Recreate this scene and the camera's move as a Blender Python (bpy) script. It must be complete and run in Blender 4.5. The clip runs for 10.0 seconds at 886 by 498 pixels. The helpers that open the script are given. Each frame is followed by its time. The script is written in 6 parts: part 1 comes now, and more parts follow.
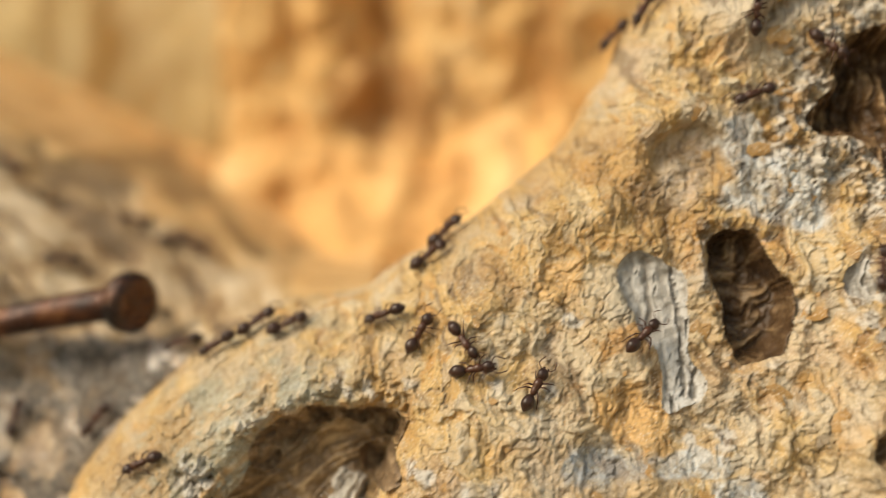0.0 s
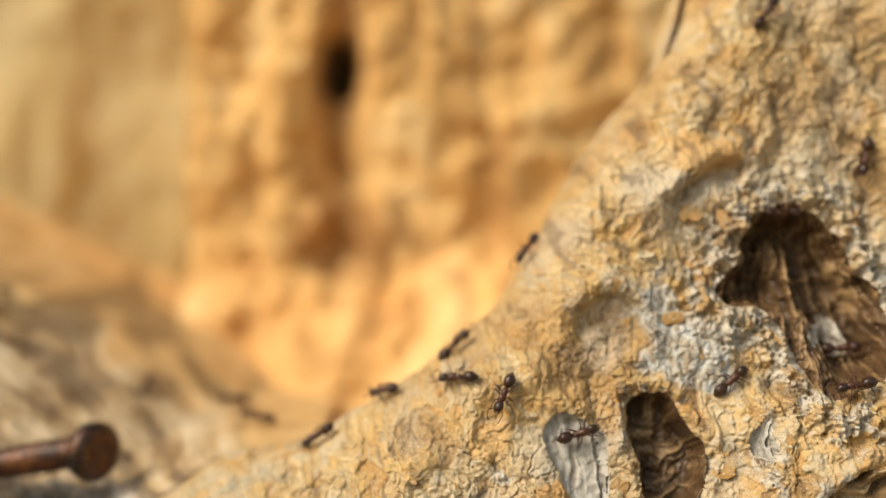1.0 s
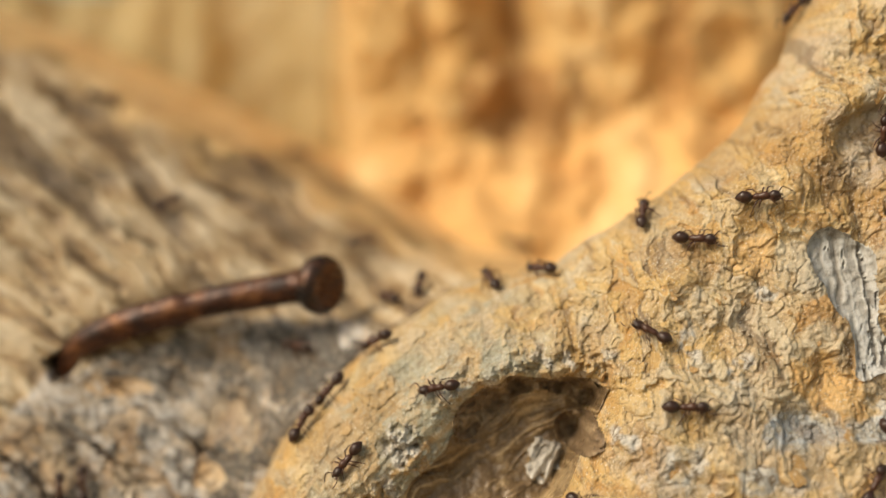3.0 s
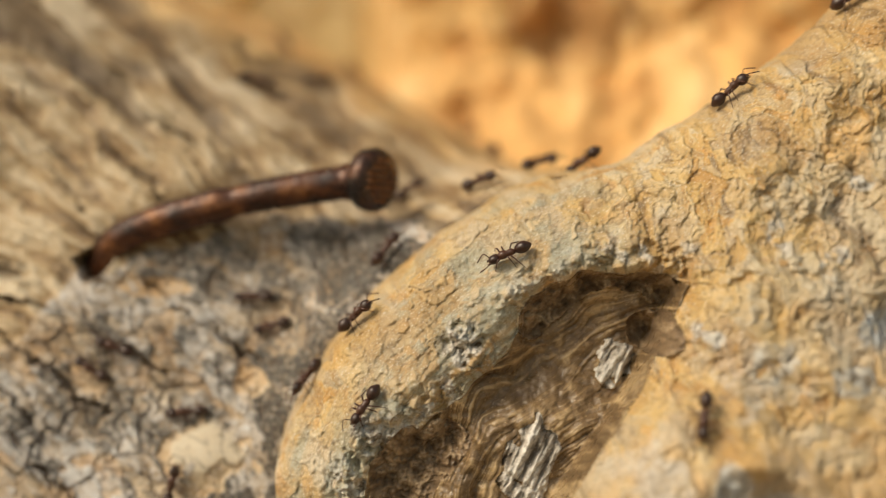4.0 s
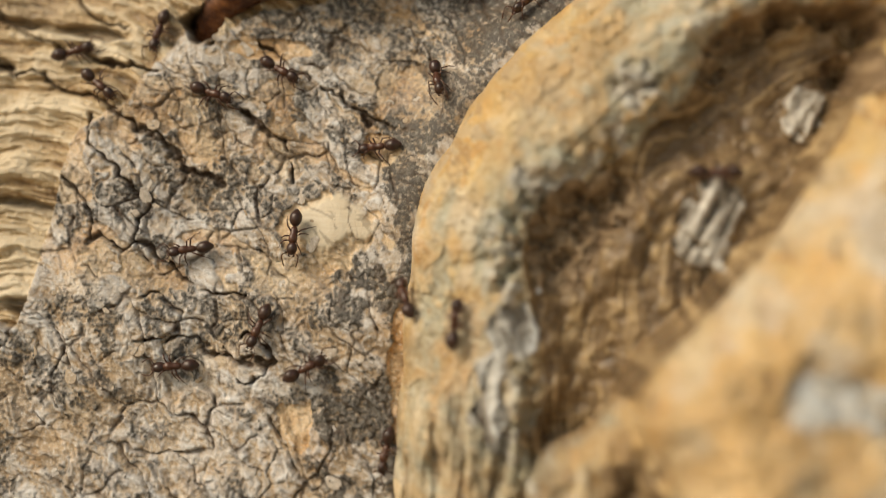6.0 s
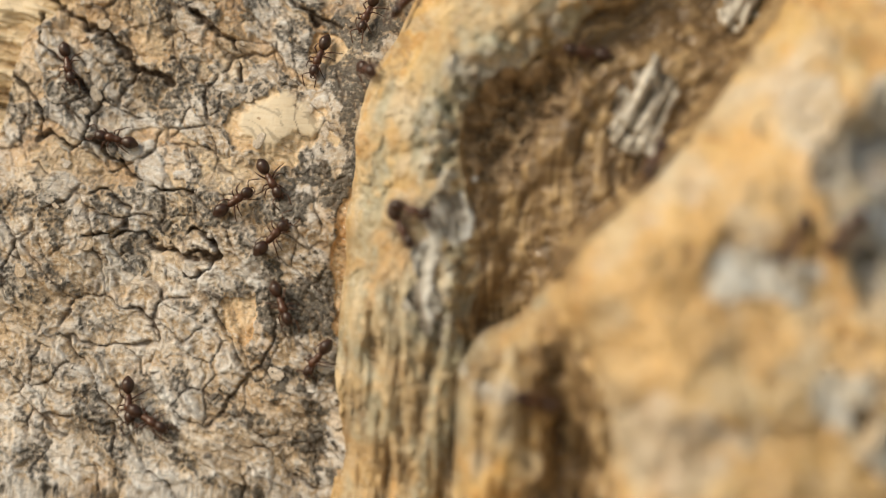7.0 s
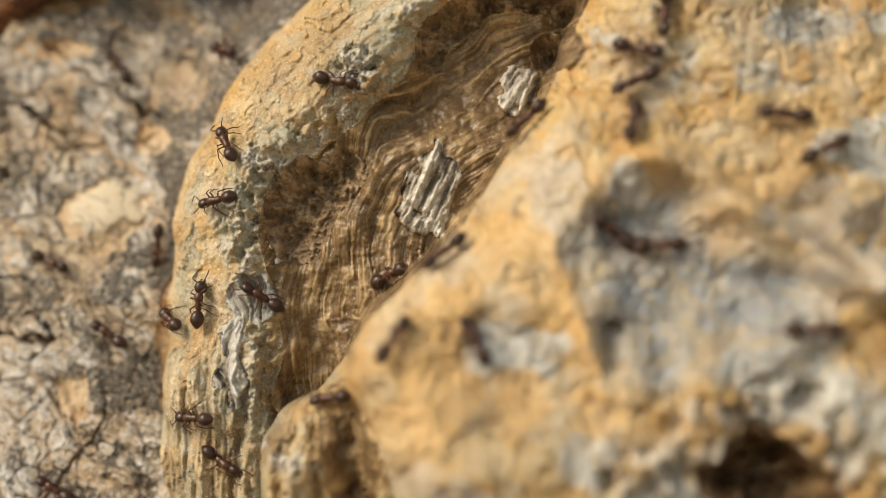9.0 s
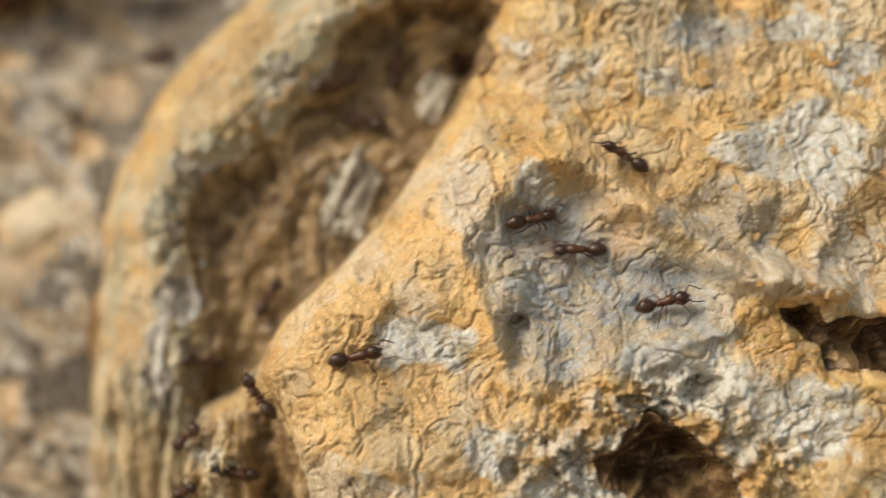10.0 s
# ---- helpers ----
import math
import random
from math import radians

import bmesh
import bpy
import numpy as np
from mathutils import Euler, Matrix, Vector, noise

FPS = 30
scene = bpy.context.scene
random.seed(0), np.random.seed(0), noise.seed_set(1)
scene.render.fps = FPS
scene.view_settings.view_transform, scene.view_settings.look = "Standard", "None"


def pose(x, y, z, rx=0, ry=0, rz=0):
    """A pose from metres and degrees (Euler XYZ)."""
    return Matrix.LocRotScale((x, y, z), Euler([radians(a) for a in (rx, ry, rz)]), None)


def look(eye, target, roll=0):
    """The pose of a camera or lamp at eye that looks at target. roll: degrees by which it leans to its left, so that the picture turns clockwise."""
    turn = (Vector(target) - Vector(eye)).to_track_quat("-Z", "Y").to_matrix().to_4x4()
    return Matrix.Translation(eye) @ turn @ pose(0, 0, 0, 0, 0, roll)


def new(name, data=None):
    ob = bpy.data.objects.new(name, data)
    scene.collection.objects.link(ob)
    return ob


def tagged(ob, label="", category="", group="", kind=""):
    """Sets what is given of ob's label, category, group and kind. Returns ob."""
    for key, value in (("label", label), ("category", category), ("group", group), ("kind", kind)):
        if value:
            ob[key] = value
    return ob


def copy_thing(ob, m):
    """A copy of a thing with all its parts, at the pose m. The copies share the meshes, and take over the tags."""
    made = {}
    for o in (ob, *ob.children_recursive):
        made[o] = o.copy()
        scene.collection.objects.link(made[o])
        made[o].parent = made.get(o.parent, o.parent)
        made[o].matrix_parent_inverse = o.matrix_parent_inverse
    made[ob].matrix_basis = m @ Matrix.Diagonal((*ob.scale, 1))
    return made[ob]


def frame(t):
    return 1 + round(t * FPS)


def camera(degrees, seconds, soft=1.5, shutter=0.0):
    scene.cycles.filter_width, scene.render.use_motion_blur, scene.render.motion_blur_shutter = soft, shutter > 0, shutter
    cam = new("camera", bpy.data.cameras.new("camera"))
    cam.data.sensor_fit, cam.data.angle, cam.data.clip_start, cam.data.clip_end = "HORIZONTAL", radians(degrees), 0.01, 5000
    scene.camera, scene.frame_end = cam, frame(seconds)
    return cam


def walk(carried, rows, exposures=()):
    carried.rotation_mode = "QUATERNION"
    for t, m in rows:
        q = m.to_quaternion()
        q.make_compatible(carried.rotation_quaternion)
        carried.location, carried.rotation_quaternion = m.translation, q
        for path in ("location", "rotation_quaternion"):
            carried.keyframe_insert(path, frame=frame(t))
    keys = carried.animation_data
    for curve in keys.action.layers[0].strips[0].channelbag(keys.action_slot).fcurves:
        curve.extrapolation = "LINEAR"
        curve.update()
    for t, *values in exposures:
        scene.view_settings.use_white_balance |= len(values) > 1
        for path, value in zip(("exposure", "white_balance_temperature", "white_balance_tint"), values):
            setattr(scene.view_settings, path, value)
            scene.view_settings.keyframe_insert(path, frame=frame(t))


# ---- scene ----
# Lengths below are in thumb widths of 18.75 mm; U turns them into metres. x to the right, y into the view, z up from the first eye.
U, EYE = 0.01875, 0.1
cam = camera(38.6, 10.0, soft=0.8, shutter=0.3)
METRES, TILT, LEAN, TURN = 8.0 * U, 0.0, 0.0, 0.0
ROWS = [
    (0.0, 0.0, 0.0, 0.0, 0.0, 0.0, 0.0),
    (0.3, 0.0227, -0.032, 0.0233, -0.86, 0.94, 0.02),
    (0.5, 0.0284, -0.0518, 0.0393, -1.13, 1.39, 0.24),
    (0.8, 0.028, -0.076, 0.0607, -1.14, 3.49, -0.02),
    (1.0, 0.026, -0.0894, 0.0668, -1.26, 3.67, -0.08),
    (1.2, 0.01, -0.1, 0.066, -1.23, 3.06, 0.03),
    (1.5, -0.0344, -0.1072, 0.0572, -0.47, 3.25, 0.63),
    (1.8, -0.0587, -0.1027, 0.038, 0.63, 1.83, 0.15),
    (2.0, -0.0703, -0.0968, 0.0229, 0.92, 2.48, 0.44),
    (2.3, -0.094, -0.0867, 0.002, 1.46, 2.13, 0.44),
    (2.5, -0.1104, -0.0787, -0.0108, 1.32, 1.56, 0.26),
    (2.7, -0.1227, -0.0693, -0.0227, 1.19, 1.64, 0.33),
    (3.8, -0.1667, 0.006, -0.0913, 2.07, -0.5, -0.49),
    (4.0, -0.1832, 0.022, -0.1071, 1.56, 0.06, -0.68),
    (4.3, -0.2167, 0.0467, -0.1313, 1.71, -0.08, -0.74),
    (4.5, -0.2371, 0.0629, -0.1437, 1.76, -0.34, -0.83),
    (4.7, -0.2513, 0.0793, -0.15, 2.35, -0.98, -0.98),
    (5.0, -0.2672, 0.1004, -0.1615, 2.5, -0.6, -1.0),
    (5.3, -0.282, 0.1133, -0.1893, 1.96, -1.38, -1.0),
    (5.5, -0.2866, 0.1193, -0.2121, 2.39, -1.83, -0.91),
    (5.8, -0.286, 0.1253, -0.2413, 2.53, -1.69, -1.27),
    (6.0, -0.2832, 0.127, -0.258, 2.56, -2.24, -1.35),
    (6.2, -0.2773, 0.1267, -0.274, 2.28, -2.32, -1.3),
    (7.3, -0.202, 0.1093, -0.33, 3.61, -3.19, -1.7),
    (7.5, -0.1868, 0.1008, -0.332, 3.5, -2.7, -1.57),
    (7.8, -0.1653, 0.0847, -0.3167, 3.66, -2.99, -1.18),
    (8.0, -0.1501, 0.0756, -0.3074, 4.8, -2.36, 0.23),
    (8.3, -0.124, 0.0693, -0.3073, 3.24, -1.65, -0.19),
    (8.5, -0.1092, 0.0679, -0.3067, 2.84, -1.55, -0.36),
    (8.8, -0.0967, 0.0667, -0.294, 2.36, -1.38, 0.34),
    (9.0, -0.0922, 0.0653, -0.2877, 2.44, -1.42, 0.41),
    (9.3, -0.0873, 0.0593, -0.2947, 1.83, -1.09, 0.1),
    (9.5, -0.0803, 0.054, -0.3012, 2.05, -1.14, 0.03),
    (9.8, -0.0607, 0.0447, -0.3067, 2.2, -1.0, 0.4),
    (10.0, -0.0436, 0.0381, -0.3077, 1.67, -0.11, 0.59),
]
walk(cam, [(t, pose(0, 0, EYE, TILT, LEAN, TURN) @ pose(METRES * x, METRES * y, METRES * z, 90 + pitch, roll, yaw)) for t, x, y, z, yaw, pitch, roll in ROWS],
     [(0.0, 0.2), (1.5, 0.26), (2.5, 0.18), (4.0, 0.08), (5.0, 0.05), (6.0, 0.12), (7.5, 0.26), (9.0, 0.26), (10.0, 0.24)])
cam.data.dof.use_dof = True
cam.data.dof.aperture_fstop = 7.0
focus_ant = new("ant")  # an added ant whose walk sets where the lens focuses
cam.data.dof.focus_object = focus_ant

# ---- light ----
world = bpy.data.worlds.new("sky")
scene.world = world
world.use_nodes = True
sky = world.node_tree.nodes.new("ShaderNodeTexSky")
sky.sky_type, sky.sun_disc = "NISHITA", False
sky.sun_elevation, sky.sun_rotation = radians(40), radians(-123)
world.node_tree.nodes["Background"].inputs["Strength"].default_value = 0.165
warm = world.node_tree.nodes.new("ShaderNodeMix")  # sky tinted warm, standing in for light bounced off the surroundings
warm.data_type, warm.blend_type = "RGBA", "MULTIPLY"
warm.inputs[0].default_value, warm.inputs[7].default_value = 1.0, (1.0, 0.80, 0.55, 1)
world.node_tree.links.new(sky.outputs[0], warm.inputs[6])
world.node_tree.links.new(warm.outputs[2], world.node_tree.nodes["Background"].inputs["Color"])
sun = new("sun", bpy.data.lights.new("sun", "SUN"))
sun.data.energy, sun.data.angle, sun.data.color = 2.55, radians(26), (1.0, 0.88, 0.68)
sun.matrix_world = look((-0.95, -0.62, 0.95), (0, 0, 0))


# ---- numbers and noise on arrays ----
def dice(ix, iy, seed):
    h = (ix.astype(np.int64) * 374761393 + iy.astype(np.int64) * 668265263 + seed * 974634541) & 0xFFFFFFFF
    h = ((h ^ (h >> 13)) * 1274126177) & 0xFFFFFFFF
    h = ((h ^ (h >> 16)) * 2246822519) & 0xFFFFFFFF
    return ((h ^ (h >> 15)) & 0xFFFFFF) / float(0x1000000)


def lattice(ix, iy, seeds, spread):
    """A function giving the dice of the lattice corners round each place, thrown once for each corner where that is quicker."""
    ax, ay = int(ix.min()) - spread, int(iy.min()) - spread
    nx, ny = int(ix.max()) + spread + 1 - ax, int(iy.max()) + spread + 1 - ay
    if nx * ny * 2 > ix.size:
        return lambda k, dx, dy: dice(ix + dx, iy + dy, seeds[k])
    gy, gx = np.mgrid[ay:ay + ny, ax:ax + nx]
    tables = [dice(gx, gy, seed).ravel() for seed in seeds]
    place = (iy.astype(np.int64) - ay) * nx + (ix.astype(np.int64) - ax)
    return lambda k, dx, dy: np.take(tables[k], place + (dy * nx + dx))


def perlin(x, y, seed=0):
    ix, iy = np.floor(x), np.floor(y)
    throw = lattice(ix, iy, (seed,), 1)
    fx, fy = x - ix, y - iy
    u, v = fx * fx * fx * (fx * (fx * 6 - 15) + 10), fy * fy * fy * (fy * (fy * 6 - 15) + 10)
    out = 0
    for dx in (0, 1):
        for dy in (0, 1):
            a = throw(0, dx, dy) * 2 * np.pi
            g = np.cos(a) * (fx - dx) + np.sin(a) * (fy - dy)
            out = out + g * (u if dx else 1 - u) * (v if dy else 1 - v)
    return out * 1.5


def fbm(x, y, octaves=4, seed=0, gain=0.5):
    out, amp = 0, 1.0
    for k in range(octaves):
        out = out + amp * perlin(x * 2**k + 17.3 * k, y * 2**k - 9.1 * k, seed + k)
        amp *= gain
    return out


def cells(x, y, seed=0):
    """Nearest and second nearest cell centre, and the nearest cell's own number."""
    ix, iy = np.floor(x), np.floor(y)
    throw = lattice(ix, iy, (seed, seed + 7, seed + 13), 1)
    f1, f2, own = np.full(x.shape, 9.0), np.full(x.shape, 9.0), np.zeros(x.shape)
    for dx in (-1, 0, 1):
        for dy in (-1, 0, 1):
            cx, cy = ix + dx, iy + dy
            d = np.hypot(cx + throw(0, dx, dy) - x, cy + throw(1, dx, dy) - y)
            near = d < f1
            f2 = np.where(near, f1, np.minimum(f2, d))
            own = np.where(near, throw(2, dx, dy), own)
            f1 = np.where(near, d, f1)
    return f1, f2, own


def step(a, b, x):
    t = np.clip((x - a) / (b - a), 0, 1)
    return t * t * (3 - 2 * t)


def rounded(points, closed=True, parts=5):
    """A smooth curve through the points."""
    p, out = [np.array(q, float) for q in points], []
    n = len(p)
    for i in range(n if closed else n - 1):
        a, b, c, d = [p[(i + k) % n] if closed else p[min(max(i + k, 0), n - 1)] for k in (-1, 0, 1, 2)]
        for k in range(parts):
            t = k / parts
            out.append(0.5 * (2 * b + (c - a) * t + (2 * a - 5 * b + 4 * c - d) * t * t + (3 * b - a - 3 * c + d) * t**3))
    return out if closed else out + [p[-1]]


def inside(x, z, outline, reach=0.0):
    """How far inside a closed outline a place lies (outside: minus). With a reach, only places that near to it are looked at."""
    if reach:
        p = np.array(outline)
        (ax, az), (bx, bz) = p.min(0) - reach, p.max(0) + reach
        near = (x > ax) & (x < bx) & (z > az) & (z < bz)
        out = np.full(x.shape, -9.0)
        out[near] = inside(x[near], z[near], outline)
        return out
    best, odd = np.full(x.shape, 1e9), np.zeros(x.shape, bool)
    for (ax, az), (bx, bz) in zip(outline, outline[1:] + outline[:1]):
        ex, ez = bx - ax, bz - az
        t = np.clip(((x - ax) * ex + (z - az) * ez) / (ex * ex + ez * ez + 1e-12), 0, 1)
        best = np.minimum(best, (x - ax - t * ex) ** 2 + (z - az - t * ez) ** 2)
        if az != bz:
            odd ^= ((az > z) != (bz > z)) & (x < ax + (z - az) / (bz - az) * ex)
    return np.where(odd, 1, -1) * np.sqrt(best)


def beside(x, z, line):
    """The distance from an open line."""
    best = np.full(x.shape, 81.0)
    for (ax, az), (bx, bz) in zip(line, line[1:]):
        near = (x > min(ax, bx) - 0.3) & (x < max(ax, bx) + 0.3) & (z > min(az, bz) - 0.3) & (z < max(az, bz) + 0.3)
        ex, ez, px, pz = bx - ax, bz - az, x[near], z[near]
        t = np.clip(((px - ax) * ex + (pz - az) * ez) / (ex * ex + ez * ez + 1e-12), 0, 1)
        best[near] = np.minimum(best[near], (px - ax - t * ex) ** 2 + (pz - az - t * ez) ** 2)
    return np.sqrt(best)


# ---- materials ----
def material(name, roughness=0.8, metal=0.0, specular=0.4):
    m = bpy.data.materials.new(name)
    m.use_nodes = True
    b = m.node_tree.nodes["Principled BSDF"]
    b.inputs["Roughness"].default_value, b.inputs["Metallic"].default_value = roughness, metal
    b.inputs["Specular IOR Level"].default_value = specular
    return m, m.node_tree, b


def add(tree, kind, **values):
    node = tree.nodes.new("ShaderNode" + kind)
    for key, value in values.items():
        node.inputs[key.replace("_", " ")].default_value = value
    return node


def ramp(tree, source, stops):
    node = tree.nodes.new("ShaderNodeValToRGB")
    el = node.color_ramp.elements
    while len(el) < len(stops):
        el.new(0.5)
    for e, (at, color) in zip(el, stops):
        e.position, e.color = at, (*color, 1)
    tree.links.new(source, node.inputs[0])
    return node.outputs[0]


def blend(tree, factor, a, b, how="MIX"):
    node = tree.nodes.new("ShaderNodeMix")
    node.data_type, node.blend_type = "RGBA", how
    for socket, value in ((node.inputs[0], factor), (node.inputs[6], a), (node.inputs[7], b)):
        if hasattr(value, "is_linked"):
            tree.links.new(value, socket)
        else:
            socket.default_value = value if isinstance(value, float) else (*value, 1)
    return node.outputs[2]


def grain(tree, scale, detail=6, rough=0.6, stretch=(1, 1, 1), warp=0.0, turn=0.0):
    at = tree.nodes.new("ShaderNodeTexCoord")
    mapping = tree.nodes.new("ShaderNodeMapping")
    mapping.inputs["Scale"].default_value = stretch
    mapping.inputs["Rotation"].default_value = (0, radians(turn), 0)
    tree.links.new(at.outputs["Object"], mapping.inputs[0])
    n = add(tree, "TexNoise", Scale=scale / U, Detail=detail, Roughness=rough, Distortion=warp)
    tree.links.new(mapping.outputs[0], n.inputs["Vector"])
    return n.outputs[0]


def crackle(tree, scale, width, warp=0.5, stretch=(1, 1, 1), turn=0.0):
    """Fine dark seams: 1 on the seam, 0 off it."""
    at = tree.nodes.new("ShaderNodeTexCoord")
    mapping = tree.nodes.new("ShaderNodeMapping")
    mapping.inputs["Scale"].default_value = tuple(v * scale / U for v in stretch)
    mapping.inputs["Rotation"].default_value = (0, radians(turn), 0)
    tree.links.new(at.outputs["Object"], mapping.inputs[0])
    n = add(tree, "TexNoise", Scale=1.3, Detail=5, Roughness=0.65)
    tree.links.new(mapping.outputs[0], n.inputs["Vector"])
    shift = tree.nodes.new("ShaderNodeVectorMath")
    shift.operation = "MULTIPLY_ADD"
    tree.links.new(n.outputs["Color"], shift.inputs[0])
    shift.inputs[1].default_value = (warp,) * 3
    tree.links.new(mapping.outputs[0], shift.inputs[2])
    v = add(tree, "TexVoronoi", Scale=1.0)
    v.feature = "DISTANCE_TO_EDGE"
    tree.links.new(shift.outputs[0], v.inputs["Vector"])
    return ramp(tree, v.outputs["Distance"], [(0.0, (1, 1, 1)), (width, (0, 0, 0))])


def fact(tree, name):
    node = tree.nodes.new("ShaderNodeAttribute")
    node.attribute_name = name
    return node.outputs["Fac"]


def relief(tree, b, source, strength, distance):
    bump = add(tree, "Bump", Strength=strength, Distance=distance * U)
    tree.links.new(source, bump.inputs["Height"])
    if b.inputs["Normal"].is_linked:
        tree.links.new(b.inputs["Normal"].links[0].from_socket, bump.inputs["Normal"])
    tree.links.new(bump.outputs[0], b.inputs["Normal"])


def bark_material():
    m, t, b = material("ochre bark", 0.68)
    big, mid, fine = grain(t, 0.7, 4), grain(t, 3.0, 6, 0.62, warp=0.8), grain(t, 24, 6, 0.7)
    flecks, specks = grain(t, 8, 6, 0.65, warp=1.5), grain(t, 70, 3, 0.6)
    c = ramp(t, fact(t, "tone"), [(0.0, (0.25, 0.14, 0.055)), (0.22, (0.47, 0.285, 0.105)), (0.45, (0.60, 0.40, 0.155)), (0.7, (0.69, 0.51, 0.25)), (1.0, (0.80, 0.70, 0.50))])
    d = ramp(t, mid, [(0.30, (0.28, 0.15, 0.055)), (0.42, (0.55, 0.345, 0.125)), (0.56, (0.64, 0.45, 0.19)), (0.68, (0.76, 0.67, 0.49))])
    c = blend(t, 0.35, c, d)
    hue = ramp(t, fact(t, "hue"), [(0.0, (0.60, 0.31, 0.085)), (0.3, (0.62, 0.42, 0.16)), (0.5, (0.66, 0.47, 0.21)), (0.7, (0.50, 0.45, 0.36)), (0.85, (0.72, 0.60, 0.38)), (1.0, (0.30, 0.17, 0.075))])
    c = blend(t, 0.48, c, hue)
    seams = blend(t, 1.0, crackle(t, 7, 0.05, 0.9, (1.2, 1, 0.8)), ramp(t, grain(t, 1.6, 4), [(0.44, (0, 0, 0)), (0.56, (0.55, 0.55, 0.55))]), "MULTIPLY")
    c = blend(t, ramp(t, big, [(0.47, (0, 0, 0)), (0.6, (0.45, 0.45, 0.45))]), c, (0.58, 0.52, 0.41))
    c = blend(t, ramp(t, grain(t, 1.7, 5, 0.6, warp=0.5), [(0.56, (0, 0, 0)), (0.64, (0.65, 0.65, 0.65))]), c, (0.47, 0.43, 0.35))
    c = blend(t, ramp(t, grain(t, 2.3, 5, 0.6, warp=0.7), [(0.58, (0, 0, 0)), (0.66, (0.75, 0.75, 0.75))]), c, (0.55, 0.29, 0.075))
    c = blend(t, ramp(t, fact(t, "cloud"), [(0.16, (0.6, 0.6, 0.6)), (0.42, (0, 0, 0))]), c, blend(t, mid, (0.30, 0.165, 0.055), (0.56, 0.36, 0.14)))
    c = blend(t, ramp(t, fact(t, "cloud"), [(0.66, (0, 0, 0)), (0.95, (0.5, 0.5, 0.5))]), c, blend(t, flecks, (0.52, 0.48, 0.40), (0.74, 0.69, 0.57)))
    c = blend(t, fact(t, "gold"), c, blend(t, mid, (0.58, 0.325, 0.10), (0.79, 0.55, 0.255)))
    c = blend(t, fact(t, "pale"), c, blend(t, ramp(t, flecks, [(0.38, (0, 0, 0)), (0.58, (1, 1, 1))]), (0.46, 0.40, 0.30), (0.64, 0.68, 0.70)))
    bluish = ramp(t, grain(t, 3.2, 7, 0.66, (0.7, 1, 1.3), 1.2, 30), [(0.32, (0.11, 0.09, 0.065)), (0.40, (0.25, 0.265, 0.28)), (0.50, (0.33, 0.365, 0.41)), (0.57, (0.40, 0.35, 0.25)), (0.63, (0.34, 0.38, 0.435)), (0.74, (0.56, 0.60, 0.65))])
    c = blend(t, fact(t, "blue"), c, bluish)
    c = blend(t, fact(t, "lichen"), c, blend(t, ramp(t, mid, [(0.36, (0, 0, 0)), (0.5, (1, 1, 1))]), (0.44, 0.285, 0.11), (0.345, 0.365, 0.295)))
    c = blend(t, blend(t, 1.0, fact(t, "lichen"), ramp(t, flecks, [(0.36, (0.7, 0.7, 0.7)), (0.46, (0, 0, 0))]), "MULTIPLY"), c, (0.42, 0.26, 0.09))
    c = blend(t, blend(t, 1.0, fact(t, "lichen"), ramp(t, flecks, [(0.56, (0, 0, 0)), (0.64, (0.5, 0.5, 0.5))]), "MULTIPLY"), c, (0.50, 0.53, 0.50))
    crumb = grain(t, 26, 5, 0.7)
    c = blend(t, blend(t, 1.0, fact(t, "lichen"), ramp(t, crumb, [(0.38, (0.5, 0.5, 0.5)), (0.45, (0, 0, 0))]), "MULTIPLY"), c, (0.13, 0.09, 0.05))
    c = blend(t, blend(t, 1.0, fact(t, "lichen"), ramp(t, crumb, [(0.57, (0, 0, 0)), (0.64, (0.45, 0.45, 0.45))]), "MULTIPLY"), c, (0.64, 0.64, 0.58))
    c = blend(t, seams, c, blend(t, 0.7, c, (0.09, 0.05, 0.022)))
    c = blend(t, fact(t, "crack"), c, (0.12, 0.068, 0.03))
    # dark and pale speckle on crags, spots and small pits
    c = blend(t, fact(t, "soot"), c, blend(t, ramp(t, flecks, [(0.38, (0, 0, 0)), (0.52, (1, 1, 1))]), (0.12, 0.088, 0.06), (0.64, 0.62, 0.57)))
    c = blend(t, ramp(t, flecks, [(0.30, (0.5, 0.5, 0.5)), (0.38, (0, 0, 0))]), c, blend(t, 0.7, c, (0.10, 0.055, 0.025)))
    c = blend(t, ramp(t, fine, [(0.34, (0.7, 0.7, 0.7)), (0.46, (0, 0, 0))]), c, blend(t, 0.6, c, (0.14, 0.075, 0.03)))
    c = blend(t, ramp(t, specks, [(0.58, (0, 0, 0)), (0.68, (0.6, 0.6, 0.6))]), c, (0.82, 0.77, 0.66))
    t.links.new(c, b.inputs["Base Color"])
    t.links.new(ramp(t, mid, [(0.3, (0.42, 0.42, 0.42)), (0.7, (0.75, 0.75, 0.75))]), b.inputs["Roughness"])
    relief(t, b, grain(t, 7, 8, 0.66, warp=0.2), 0.4, 0.03)
    relief(t, b, fine, 0.75, 0.011)
    relief(t, b, specks, 0.8, 0.006)
    return m


def leaf_material():
    m, t, b = material("pale green leaf", 0.6)
    t.links.new(ramp(t, grain(t, 0.8, 4), [(0.3, (0.62, 0.70, 0.52)), (0.7, (0.84, 0.87, 0.80))]), b.inputs["Base Color"])
    return m


